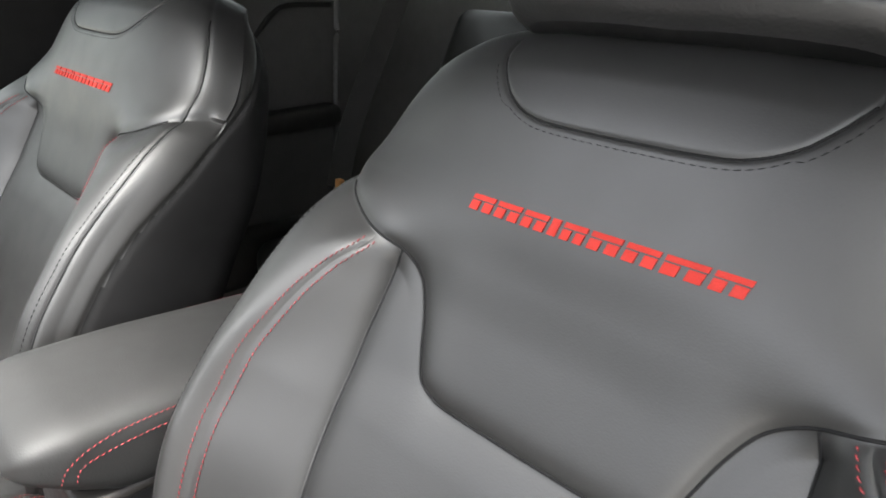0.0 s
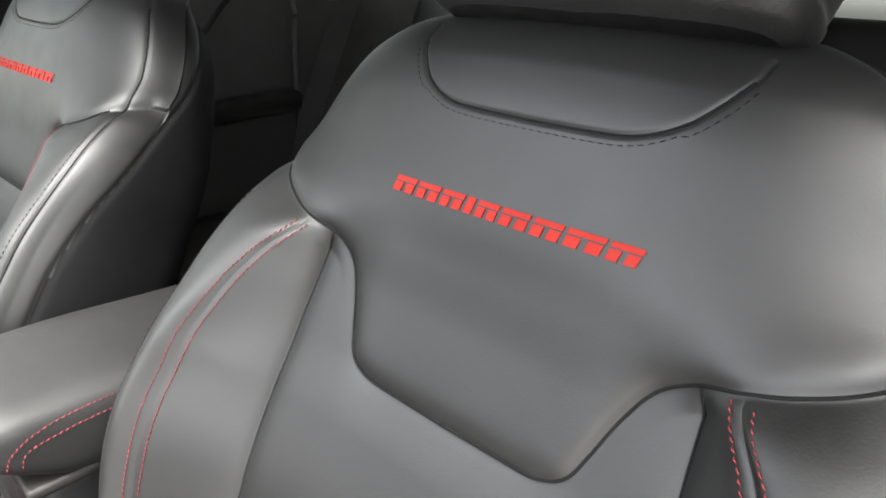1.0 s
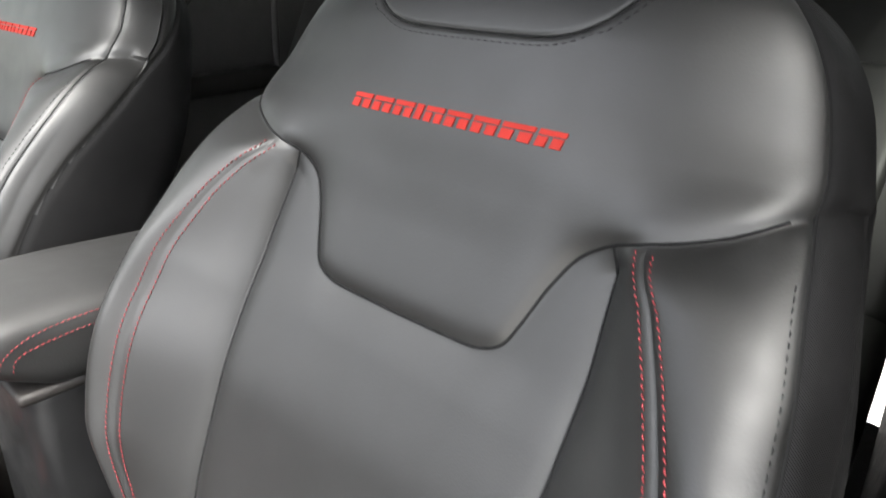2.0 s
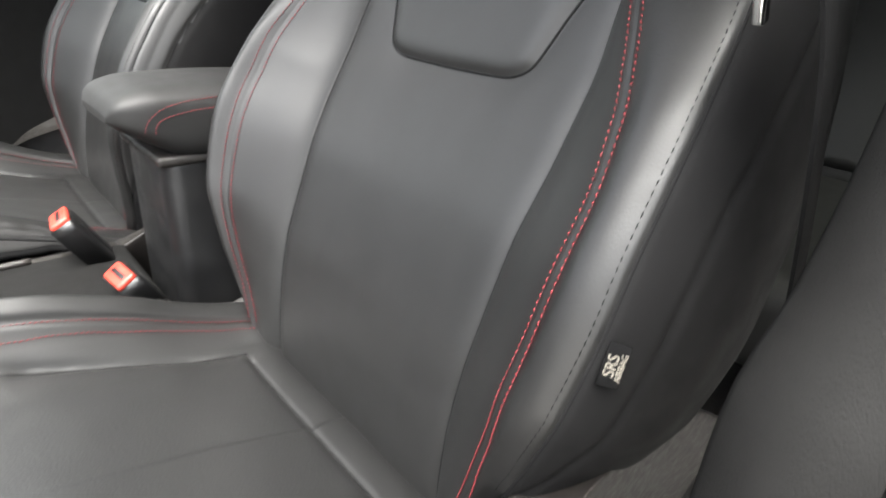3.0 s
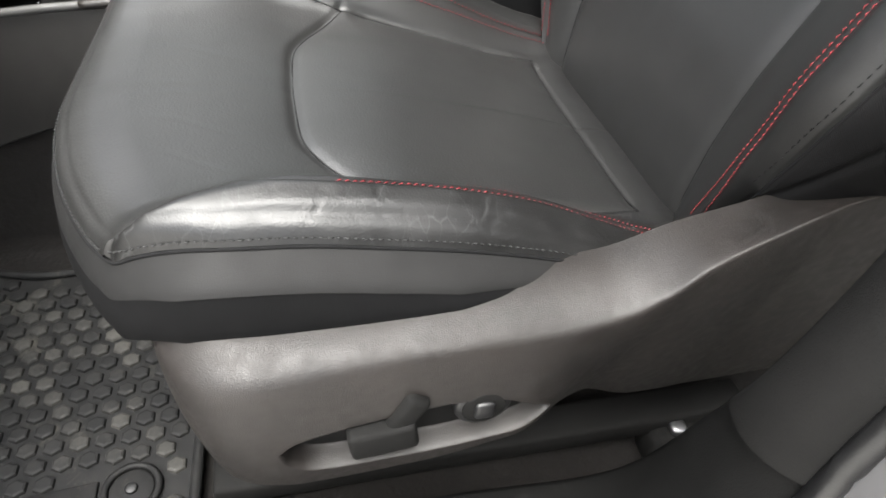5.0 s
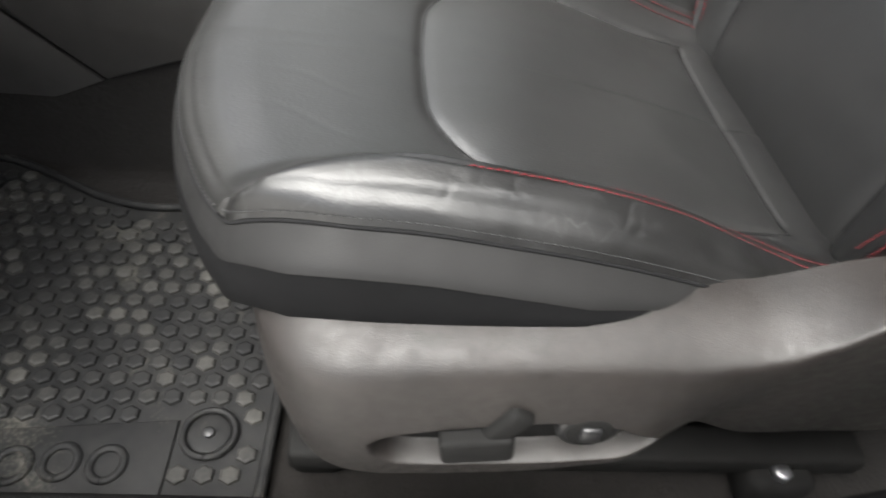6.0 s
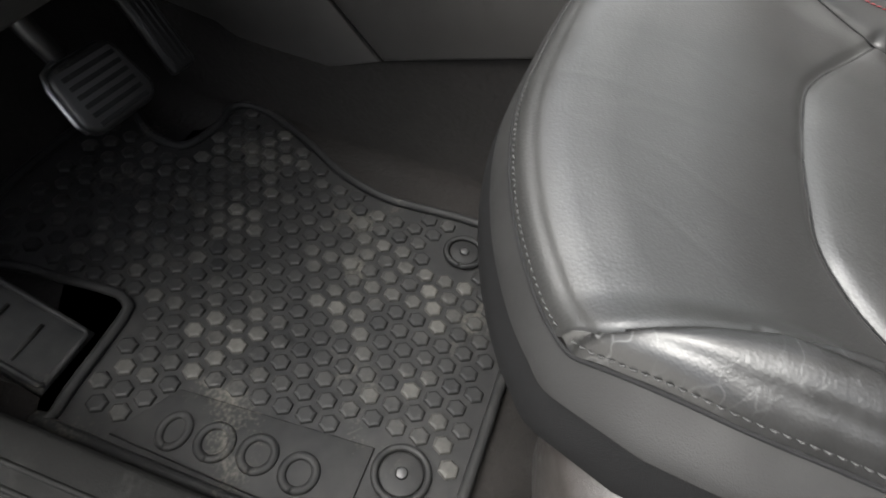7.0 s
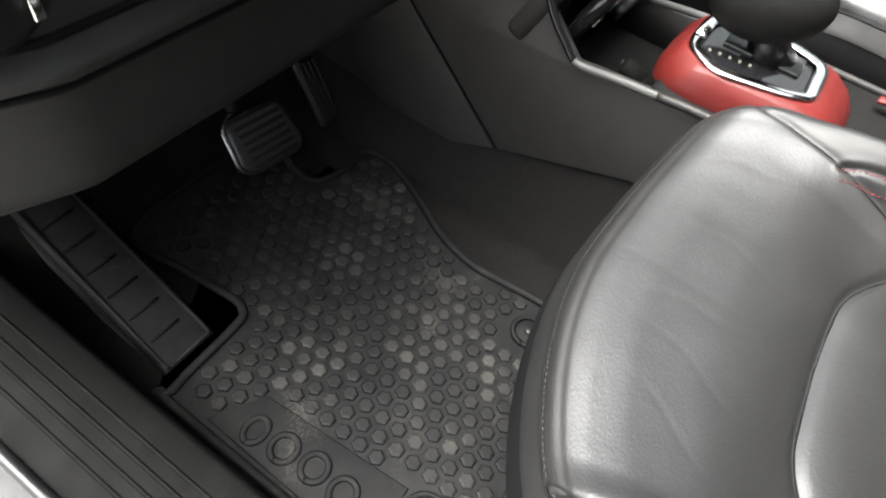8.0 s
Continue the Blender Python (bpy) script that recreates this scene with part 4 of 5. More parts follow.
def build_switches(shield):
    m = pose(0.2655, -0.3215, 0.2465, 0, 90, 0)
    ob = part("dial_ring", disc(0.0205, 0.011, m, 0.003), BLACK, shield, "round black dial")
    under(part("dial_face", disc(0.0155, 0.002, m @ Matrix.Translation((0, 0, 0.0105)), 0.001), TRIM, None), ob, "dark dial face")
    under(part("dial_pointer", box((0.006, 0.014, 0.016), (0.2785, -0.3215, 0.2465), 0.003), BLACK, None), ob, "raised dark thumb grip")
    under(part("slide_switch", box((0.022, 0.046, 0.026), (0.2755, -0.3905, 0.2340), 0.004, (8, 0, 0), 3), TRIM, None), shield, "black seat slide switch")
    under(part("recline_switch", box((0.020, 0.018, 0.034), (0.2735, -0.3745, 0.2560), 0.005, (-28, 0, 0), 3), TRIM, None), shield, "black recline switch")


def build_seat(name, label, at, fine, driver):
    seat = thing(name, label, "car seat", at, "front seats")
    on, back = build_backrest(seat, fine, -1 if driver else 1)
    build_headrest(seat)
    build_cushion(seat, fine)
    shield = build_shield(seat, driver)
    if driver:
        build_switches(shield)
        # airbag tag sewn into the edge seam
        p, n = on([(0.2725, 0.180)])
        q, _ = on([(0.2732, 0.196)])
        up = (q - p)[0] / np.linalg.norm(q - p)
        nor = np.array([0.62, -0.70, 0.32])
        nor -= (nor @ up) * up
        nor /= np.linalg.norm(nor)
        across = np.cross(up, nor)
        m = Matrix([(*r, c) for r, c in zip(np.stack([across, up, nor], 1), p[0] + nor * 0.004)] + [(0, 0, 0, 1)])
        tag = part("airbag_tag", prism([(-0.0058, -0.0125), (0.0058, -0.0125), (0.0058, 0.0125), (-0.0058, 0.0125)], 0.0014, m, 0.0004), CLOTH, back, "black woven tag with cream print")
        for txt, size, off in (("SRS", 0.0084, -0.0012), ("AIRBAG", 0.0046, 0.0038)):
            cu = bpy.data.curves.new("tag_text", "FONT")
            cu.body, cu.size, cu.extrude, cu.align_x, cu.align_y = txt, size, 0.0003, "CENTER", "CENTER"
            tmp = new("tag_text", cu)
            me = bpy.data.meshes.new_from_object(tmp)
            bpy.data.objects.remove(tmp)
            me.transform(m @ Matrix.Translation((off, 0, 0.0015)) @ pose(0, 0, 0, 0, 0, 90))
            me.materials.append(LABEL_WHITE)
            under(new("tag_text", me), tag, "cream printed letters")
    frame_part = thing_part("seat_frame", seat)
    under(part("riser", box((0.36, 0.40, 0.15), (0, -0.28, 0.165), 0.02), BLACK, None), frame_part, "black under-seat frame")
    for sgn in (-1, 1):
        under(part("seat_rail", box((0.040, 0.56, 0.030), (0.185 * sgn, -0.25, 0.040), 0.006), TRIM, None), frame_part, "black steel seat rail")
        under(part("rail_leg", box((0.035, 0.05, 0.05), (0.180 * sgn, -0.505, 0.020), 0.01), TRIM, None), frame_part)
        under(part("rail_leg", box((0.040, 0.07, 0.05), (0.205 * sgn, -0.055, 0.015), 0.012), TRIM, None), frame_part)
        under(part("rail_bolt", disc(0.008, 0.010, pose(0.180 * sgn, -0.508, 0.044), 0.003, 6), BLACK, None), frame_part, "dark rail bolt")
        under(part("rail_bolt", disc(0.010, 0.010, pose(0.210 * sgn, -0.060, 0.039), 0.003, 6), STEEL, None), frame_part, "steel rail bolt")
    return seat


build_seat("driver_seat", "black leather driver's seat with red twin stitching and red emblem", (0, 0, 0), 1.3, True)
build_seat("passenger_seat", "black leather passenger seat beside the armrest, red emblem", (-0.72, -0.034, 0.005), 1.45, False)

# ---- floor, mat and footwell ----


def slab(name, corners, mat, label="", kind="structure", thick=0.03, category="", smooth=False, bevel=0.0):
    """A flat or slanted panel with thickness, from four corners in order."""
    c = np.array(corners, float)
    n = np.cross(c[1] - c[0], c[3] - c[0])
    n /= np.linalg.norm(n)
    bm = bmesh.new()
    lo = [bm.verts.new(q) for q in c - n * thick]
    hi = [bm.verts.new(q) for q in c]
    bm.faces.new(hi), bm.faces.new(lo[::-1])
    for k in range(4):
        bm.faces.new((lo[k], lo[(k + 1) % 4], hi[(k + 1) % 4], hi[k]))
    bmesh.ops.recalc_face_normals(bm, faces=bm.faces[:])
    if bevel:
        bmesh.ops.bevel(bm, geom=bm.edges[:], offset=bevel, segments=3, profile=0.5, affect="EDGES")
    ob = part(name, bm, mat, None, "", smooth)
    return tagged(ob, label, category or name.split("_")[0], "", kind)


def build_floor():
    """One sheet of carpet: flat under the seats, up the toe board and up against the tunnel."""
    ys = np.r_[np.linspace(1.2, -1.06, 80), np.linspace(-1.06, -1.36, 30)[1:]]
    xs = np.r_[np.linspace(0.43, -0.17, 70), np.linspace(-0.17, -0.262, 24)[1:]]
    rise = smooth_table([(-1.36, 0.40), (-1.25, 0.24), (-1.17, 0.085), (-1.12, 0.012), (-1.06, -0.006), (-1.0, -0.012), (1.2, -0.012)])
    up = smooth_table([(-0.262, 0.20), (-0.257, 0.11), (-0.250, 0.03), (-0.244, -0.006), (-0.22, -0.012), (-0.17, -0.012), (0.45, -0.012)])
    y, x = np.meshgrid(ys, xs, indexing="ij")
    z = np.maximum(rise(y), up(x) * np.clip((0.1 - y) / 0.3, 0, 1) + -0.012 * np.clip((y + 0.2) / 0.3, 0, 1))
    z += np.array([[noise.noise(Vector((a * 22, b * 22, 0.4))) for a, b in zip(r, q)] for r, q in zip(x, y)]) * 0.003
    ob = sheet("floor", np.stack([x, y, z], -1), CARPET, None, "", None, True)
    tagged(ob, "black carpet of the driver's footwell", "car carpet", "", "structure")
    y2, x2 = np.meshgrid(np.linspace(1.2, -1.3, 40), np.linspace(-0.455, -1.18, 30), indexing="ij")
    z2 = np.maximum(-0.012 + 0 * y2, (-1.02 - y2) * 1.1)
    tagged(sheet("floor_passenger", np.stack([x2, y2, z2], -1), CARPET, None, "", None, True), "black carpet of the passenger footwell", "car carpet", "", "structure")


MAT_EDGE = [(0.231, -0.566), (0.221, -0.556), (-0.10, -0.556), (-0.163, -0.60), (-0.170, -0.65), (-0.165, -0.705), (-0.162, -0.763), (-0.178, -0.826), (-0.206, -0.88), (-0.232, -0.935), (-0.246, -0.980), (-0.241, -1.010),
            (-0.220, -1.019), (-0.198, -1.013), (-0.160, -1.019), (-0.134, -1.032), (-0.127, -1.07), (-0.131, -1.125), (0.100, -1.125), (0.097, -1.042), (0.089, -0.972), (0.093, -0.948), (0.110, -0.938), (0.200, -0.932), (0.224, -0.927), (0.231, -0.917)]


def mat_z(y):
    return max(0.0, (-1.04 - y) * 0.35)


def build_mat():
    mat = thing("rubber_floor_mat", "dusty black rubber floor mat with raised hexagons", "floor mat", (0, -0.8, -0.008))
    base = Vector((0, -0.8, -0.008))

    def local(bm):
        for v in bm.verts:
            v.co.z += mat_z(v.co.y)
        bmesh.ops.translate(bm, verts=bm.verts[:], vec=-base)
        return bm

    outline = curve_through(MAT_EDGE + MAT_EDGE[:1], 220)[:-1]
    bm = bmesh.new()
    vs = [bm.verts.new((x, y, -0.003)) for x, y in outline]
    f = bm.faces.new(vs)
    bmesh.ops.triangulate(bm, faces=[f])
    geo = bmesh.ops.extrude_face_region(bm, geom=bm.faces[:])["geom"]
    bmesh.ops.translate(bm, verts=[g for g in geo if isinstance(g, bmesh.types.BMVert)], vec=(0, 0, -0.006))
    bmesh.ops.recalc_face_normals(bm, faces=bm.faces[:])
    for y in (-1.04, -1.08):
        bmesh.ops.bisect_plane(bm, geom=bm.verts[:] + bm.edges[:] + bm.faces[:], plane_co=(0, y, 0), plane_no=(0, 1, 0))
    part("mat_sheet", local(bm), RUBBER, mat, "", False)
    rim = np.column_stack([outline, [0.0005 + mat_z(q) for q in outline[:, 1]]])
    rim = np.vstack([rim, rim[:1]])
    rod("mat_rim", rim - np.array(base), 0.0058, RUBBER, mat, "raised rubber rim", 8, 0.9)
    # smooth plate with four raised shapes
    plate = [(0.143, -0.646), (0.158, -0.841), (0.219, -0.874), (0.223, -0.646)]
    part("logo_plate", local(prism(plate, 0.004, Matrix.Translation((0, 0, -0.003)), 0.0015)), RUBBER, mat, "smooth rubber plate")
    for k, (y, w) in enumerate(((-0.822, 0.012), (-0.783, 0.0150), (-0.742, 0.0150), (-0.700, 0.0150))):
        x = 0.196 - 0.012 * k / 3 + (0.006 if k == 3 else 0.0)
        a = np.linspace(0, 2 * np.pi, 33)
        loop = np.column_stack([x + 0.016 * np.cos(a), y + w * np.sin(a), np.full(33, 0.0012)])
        rod("raised_shape", loop - np.array(base), 0.0042, RUBBER, mat, "raised plain oval", 8, 0.8)
    for name, (x, y), r in (("grommet", (0.157, -0.614), 0.025), ("grommet", (-0.118, -0.640), 0.022)):
        ring = [(x + r * math.cos(a), y + r * math.sin(a), 0.001) for a in np.linspace(0, 2 * math.pi, 41)]
        g = rod(name, np.array(ring) - np.array(base), 0.0035, RUBBER, mat, "round black mat fastener", 8)
        under(part("fastener_cap", local(disc(r - 0.004, 0.0045, Matrix.Translation((x, y, -0.003)), 0.002)), RUBBER, None), g, "domed black cap")
        under(part("fastener_pin", local(disc(0.006, 0.004, Matrix.Translation((x, y, 0.001)), 0.0015, 16)), BLACK, None), g)
    return mat, base, outline, np.array(plate)


def build_hexagons(mat, base, outline, plate):
    """The raised hexagons: the nearest three hundred as pieces, the rest as one."""
    r = 0.0113
    bm = prism([(r * 0.90 * math.cos(a * math.pi / 3), r * 0.95 * math.sin(a * math.pi / 3)) for a in range(6)], 0.0042, Matrix.Translation((0, 0, -0.003)), 0.0030, 2)
    me = bpy.data.meshes.new("hexagon")
    bm.to_mesh(me)
    bm.free()
    me.materials.append(RUBBER_TOP)
    spots = []
    for i in range(-19, 6):
        for j in range(-3, 26):
            x, y = 0.1365 + i * 0.0205, -0.599 - j * 0.0243 + (0.01215 if i % 2 else 0.0)
            p = np.array([[x, y]])
            if inside(p, outline)[0] and line_distance(p, np.vstack([outline, outline[:1]]))[0] > 0.013 and not inside(p, plate)[0] and line_distance(p, np.vstack([plate, plate[:1]]))[0] > 0.010:
                if math.hypot(x - 0.157, y + 0.614) > 0.040 and math.hypot(x + 0.118, y + 0.640) > 0.036:
                    spots.append((x, y))
    spots.sort(key=lambda q: -q[1])
    for x, y in spots[:300]:
        ob = new("hexagon", me)
        ob.parent = mat
        ob.location = Vector((x, y, mat_z(y))) - base
    far = bmesh.new()
    for x, y in spots[300:]:
        n = len(far.verts)
        far.from_mesh(me)
        far.verts.ensure_lookup_table()
        bmesh.ops.translate(far, verts=far.verts[n:], vec=Vector((x, y, mat_z(y))) - base)
    ob = part("hexagon_field", far, RUBBER_TOP, mat, "raised hexagons further forward", False)
    ob["kind"] = "stuff"


def build_footrest():
    rest = thing("footrest", "black plastic dead pedal with ribbed tread beside the mat", "footrest", (0.175, -1.0, 0.0))
    m = pose(0.1775, -0.948, 0.003, 29, 0, 180)
    inv = Matrix.Translation((-0.175, 1.0, 0))
    part("foot_plate", prism([(-0.036, 0), (0.036, 0), (0.032, 0.30), (-0.032, 0.30)], 0.014, inv @ m, 0.006, 3), RUBBER, rest, "ribbed black foot plate")
    frame_line = [(-0.028, 0.004), (0.028, 0.004), (0.0315, 0.008), (0.028, 0.29), (-0.028, 0.29), (-0.0315, 0.008), (-0.028, 0.004)]
    pts = [inv @ m @ Vector((x, y, 0.0145)) for x, y in frame_line]
    rod("tread_border", pts, 0.0030, RUBBER, rest, "", 8)
    for k in range(7):
        y = 0.040 + 0.034 * k
        rod("tread_rib", [inv @ m @ Vector((x, y, 0.0142)) for x in (-0.024, 0.0, 0.016)], 0.0020, TRIM, rest, "", 8)
    part("footrest_skirt", box((0.060, 0.30, 0.05), (0.003, -0.094, 0.026), 0.012, (-29, 0, 0)), CARPET, rest, "carpeted support")


def build_pedals():
    brake = thing("brake_pedal", "black rubber brake pedal with a bright steel edge", "pedal", (-0.040, -1.035, 0.150))
    m = pose(0.0, 0.0, 0.0, -48, 0, -6)
    ring = [(cx + 0.020 * math.cos(a), cy + 0.020 * math.sin(a)) for cx, cy, a0 in ((0.020, 0.019, 0), (-0.034, 0.019, 90), (-0.028, -0.017, 180), (0.016, -0.017, 270)) for a in (math.radians(a0 + 18 * k) for k in range(6))]
    pad = part("pedal_pad", prism(ring, 0.016, Matrix.Translation((0, 0, -0.008)), 0.005, 3), BLACK, brake, "worn ribbed rubber pad")
    pad.matrix_local = m
    for k in range(7):
        part("pad_rib", box((0.066, 0.005, 0.0010), (-0.007, -0.030 + 0.010 * k, 0.0083), 0.0004), RUBBER, pad)
    rod("steel_edge", [(0.004, -0.038, -0.005), (0.018, -0.038, -0.005), (0.030, -0.034, -0.005), (0.0365, -0.020, -0.005), (0.0395, 0.018, -0.005), (0.036, 0.030, -0.005)], 0.0028, STEEL, pad, "bright steel rim")
    rod("pedal_arm", [(0, -0.012, 0), (0.0, -0.06, 0.05), (0.0, -0.10, 0.16), (0.0, -0.12, 0.30)], 0.011, BLACK, brake, "black pedal arm", 8)
    gas = thing("accelerator_pedal", "narrow black ribbed accelerator pedal", "pedal", (-0.168, -1.062, 0.148))
    m = pose(0, 0, 0, -52, 0, -6)
    pad = part("pedal_pad", box((0.038, 0.120, 0.014), (0, 0, 0), 0.0065, (0, 0, 0), 3), BLACK, gas, "ribbed black pad")
    pad.matrix_local = m
    for k in range(4):
        part("pad_rib", box((0.003, 0.100, 0.002), (-0.012 + 0.008 * k, 0, 0.0078), 0.001), BLACK, pad)
    rod("pedal_arm", [(0, -0.01, 0.03), (0.0, -0.06, 0.10), (0.0, -0.10, 0.26)], 0.010, BLACK, gas, "black pedal arm", 8)


# ---- centre console ----
MID = -0.36


def build_console():
    con = thing("centre_console", "dark grey plastic centre console with silver strip and open tray", "console", (MID, -0.6, 0))
    o = np.array([MID, -0.6, 0])
    for sgn in (1, -1):
        x = MID + sgn * 0.104
        # front and rear side panels meet in a slanted joint
        rear = [(-0.808, 0.128), (-0.63, 0.190), (-0.20, 0.20), (-0.20, 0.318), (-0.50, 0.318), (-0.62, 0.314), (-0.744, 0.303), (-0.792, 0.349), (-0.83, 0.43), (-0.982, 0.43), (-0.982, 0.283)]
        fore = [(-0.812, 0.126), (-0.986, 0.281), (-0.986, 0.43), (-1.30, 0.50), (-1.30, 0.125), (-1.106, 0.118), (-1.04, 0.111), (-0.973, 0.078), (-0.89, 0.09)]
        m = Matrix(((0, 0, sgn, x - o[0]), (1, 0, 0, 0.6), (0, 1, 0, 0), (0, 0, 0, 1)))
        for nm, ring in (("side_panel", rear), ("side_panel", fore)):
            part(nm, prism(ring, 0.012, m @ Matrix.Translation((0, 0, -0.012)), 0.003, 3), CONSOLE, con, "grained dark grey side panel")
    part("tunnel", box((0.19, 1.16, 0.24), (0, 0.02, 0.120), 0.02), BLACK, con, "dark inner console body")
    part("top_deck", box((0.20, 0.47, 0.02), (0, 0.176, 0.306), 0.008), TRIM, con, "black console deck")
    part("tray_floor", box((0.19, 0.19, 0.01), (0, -0.15, 0.248), 0.004), TRIM, con, "black tray mat")
    # silver strip along the tray and up the stack
    for sgn in (1, -1):
        e = 0.107 if sgn > 0 else -0.096
        line = [(e, -0.046, 0.313), (e, -0.09, 0.309), (e, -0.132, 0.304), (e, -0.147, 0.305), (e, -0.160, 0.318), (e, -0.192, 0.354), (e, -0.235, 0.44)]
        rod("silver_strip", curve_through(line[:4], 40), 0.0050, SILVER, con, "satin silver strip", 10)
        rod("gloss_strip", curve_through(line[3:], 40), 0.0046, GLOSS, con, "glossy black strip beside the controls", 10)
        rod("dark_strip", curve_through([(e, -0.047, 0.313), (e * 0.99, 0.0, 0.316), (e * 0.98, 0.10, 0.318), (e * 0.98, 0.30, 0.318)], 40), 0.0050, PLASTIC, con, "dark edge beside the gear selector", 10)
    socket = part("power_socket", disc(0.013, 0.030, pose(0.035, -0.080, 0.274, 72, 0, 0), 0.003), TRIM, con, "capped black power socket")
    part("cap_mark", disc(0.0028, 0.001, pose(0.036, -0.110, 0.287, 72, 0, 0), 0.0003, 12), STEEL, socket, "bright dot on the cap")
    return con


def build_stack():
    stack = thing("climate_panel", "glossy black climate control panel with bright knobs", "controls", (MID, -0.768, 0.345))
    part("panel_back", box((0.216, 0.03, 0.24), (0, -0.01, 0.06), 0.01, (-25, 0, 0)), CONSOLE, stack, "dark grey surround")
    part("panel_face", box((0.17, 0.02, 0.10), (0.0, 0.012, 0.0), 0.008, (-25, 0, 0)), GLOSS, stack, "glossy black face")
    for x in (0.012, -0.062):
        k = part("control_knob", disc(0.019, 0.020, pose(x, 0.018, 0.0, -115, 0, 0), 0.003), BLACK, stack, "round black knob")
        under(part("knob_ring", disc(0.0205, 0.007, pose(x, 0.018, 0.0, -115, 0, 0), 0.002), CHROME, None), k, "bright chrome ring")
    for k in range(4):
        part("printed_bar", box((0.0022, 0.001, 0.010), (0.082 - 0.0042 * k, 0.0235, -0.003), 0, (-25, 0, 0)), LABEL_WHITE, stack, "pale printed bar", False)


def build_shifter(con):
    sh = thing("gear_selector", "red trimmed automatic gear selector with silver frame and black knob", "gear selector", (-0.346, -0.577, 0.303))
    # red collar: a lofted ring, wider below
    rings = []
    for half_w, y0, y1, z, lean in ((0.080, -0.096, 0.114, 0.004, 0.88), (0.081, -0.096, 0.112, 0.014, 0.88), (0.080, -0.091, 0.100, 0.030, 0.84), (0.076, -0.081, 0.082, 0.043, 0.79), (0.072, -0.074, 0.068, 0.0470, 0.74), (0.065, -0.067, 0.060, 0.048, 0.72)):
        ring = [(half_w * 0.58, y0), (half_w, y0 + 0.034), (half_w * lean, y1 - 0.022), (half_w * lean * 0.74, y1), (-half_w * lean * 0.74, y1), (-half_w * lean, y1 - 0.022), (-half_w, y0 + 0.034), (-half_w * 0.58, y0)]
        loop = np.array(ring)
        dense = []
        for a, b, c in zip(np.roll(loop, 1, 0), loop, np.roll(loop, -1, 0)):
            for q in np.linspace(0, 1, 7):
                r = 0.28
                pa, pc = b + (a - b) * r, b + (c - b) * r
                dense.append((1 - q) ** 2 * pa + 2 * q * (1 - q) * b + q**2 * pc)
        rings.append([(x, y, z) for x, y in dense])
    g = np.array(rings)
    g = np.concatenate([g, g[:, :1]], 1)
    sheet("red_collar", g, RED_BEZEL, sh, "satin red collar", None, True)
    inner = g[-1][:, :2]

    def scaled(k, z):
        c = np.array([0, -0.001])
        return np.column_stack([(inner - c) * k + c, np.full(len(inner), z)])

    rod("silver_frame", scaled(1.01, 0.0490), 0.0075, CHROME, sh, "bright silver frame", 10, 0.35)
    plate = scaled(0.95, 0.0455)[:-1]
    under(mesh_object("gate_plate", plate, [tuple(range(len(plate)))][::-1], GLOSS, False), sh, "glossy black gate plate")
    under(part("gate_plate_step", box((0.040, 0.085, 0.005), (-0.016, 0.0, 0.0465), 0.002), BLACK, None), sh, "black gate slot")
    for k in range(5):
        part("gate_mark", box((0.0045, 0.003, 0.0008), (0.028 - 0.0015 * k, -0.050 + 0.011 * k, 0.0462), 0), LABEL_WHITE, sh, "pale gear mark", False)
    rod("lever_boot", [(-0.018, 0.005, 0.040), (-0.014, -0.004, 0.062), (-0.010, -0.014, 0.095)], [0.030, 0.018, 0.013], BLACK, sh, "pleated black boot", 16)
    knob = bmesh.new()
    bmesh.ops.create_uvsphere(knob, u_segments=28, v_segments=18, radius=1.0, matrix=pose(-0.006, -0.022, 0.102, 14, 0, 0) @ Matrix.Diagonal((0.040, 0.062, 0.042, 1)))
    part("knob", knob, TRIM, sh, "black leather gear knob")
    # red tails running back along the console
    for sgn in (1, -1):
        pts = curve_through([(sgn * 0.070, 0.13, 0.026), (sgn * 0.068, 0.15, 0.029), (sgn * 0.066, 0.17, 0.031), (sgn * 0.065, 0.19, 0.032)], 30)
        rod("red_tail", pts, np.linspace(0.007, 0.004, 30), RED_BEZEL, sh, "tapering red trim", 10, 0.5)


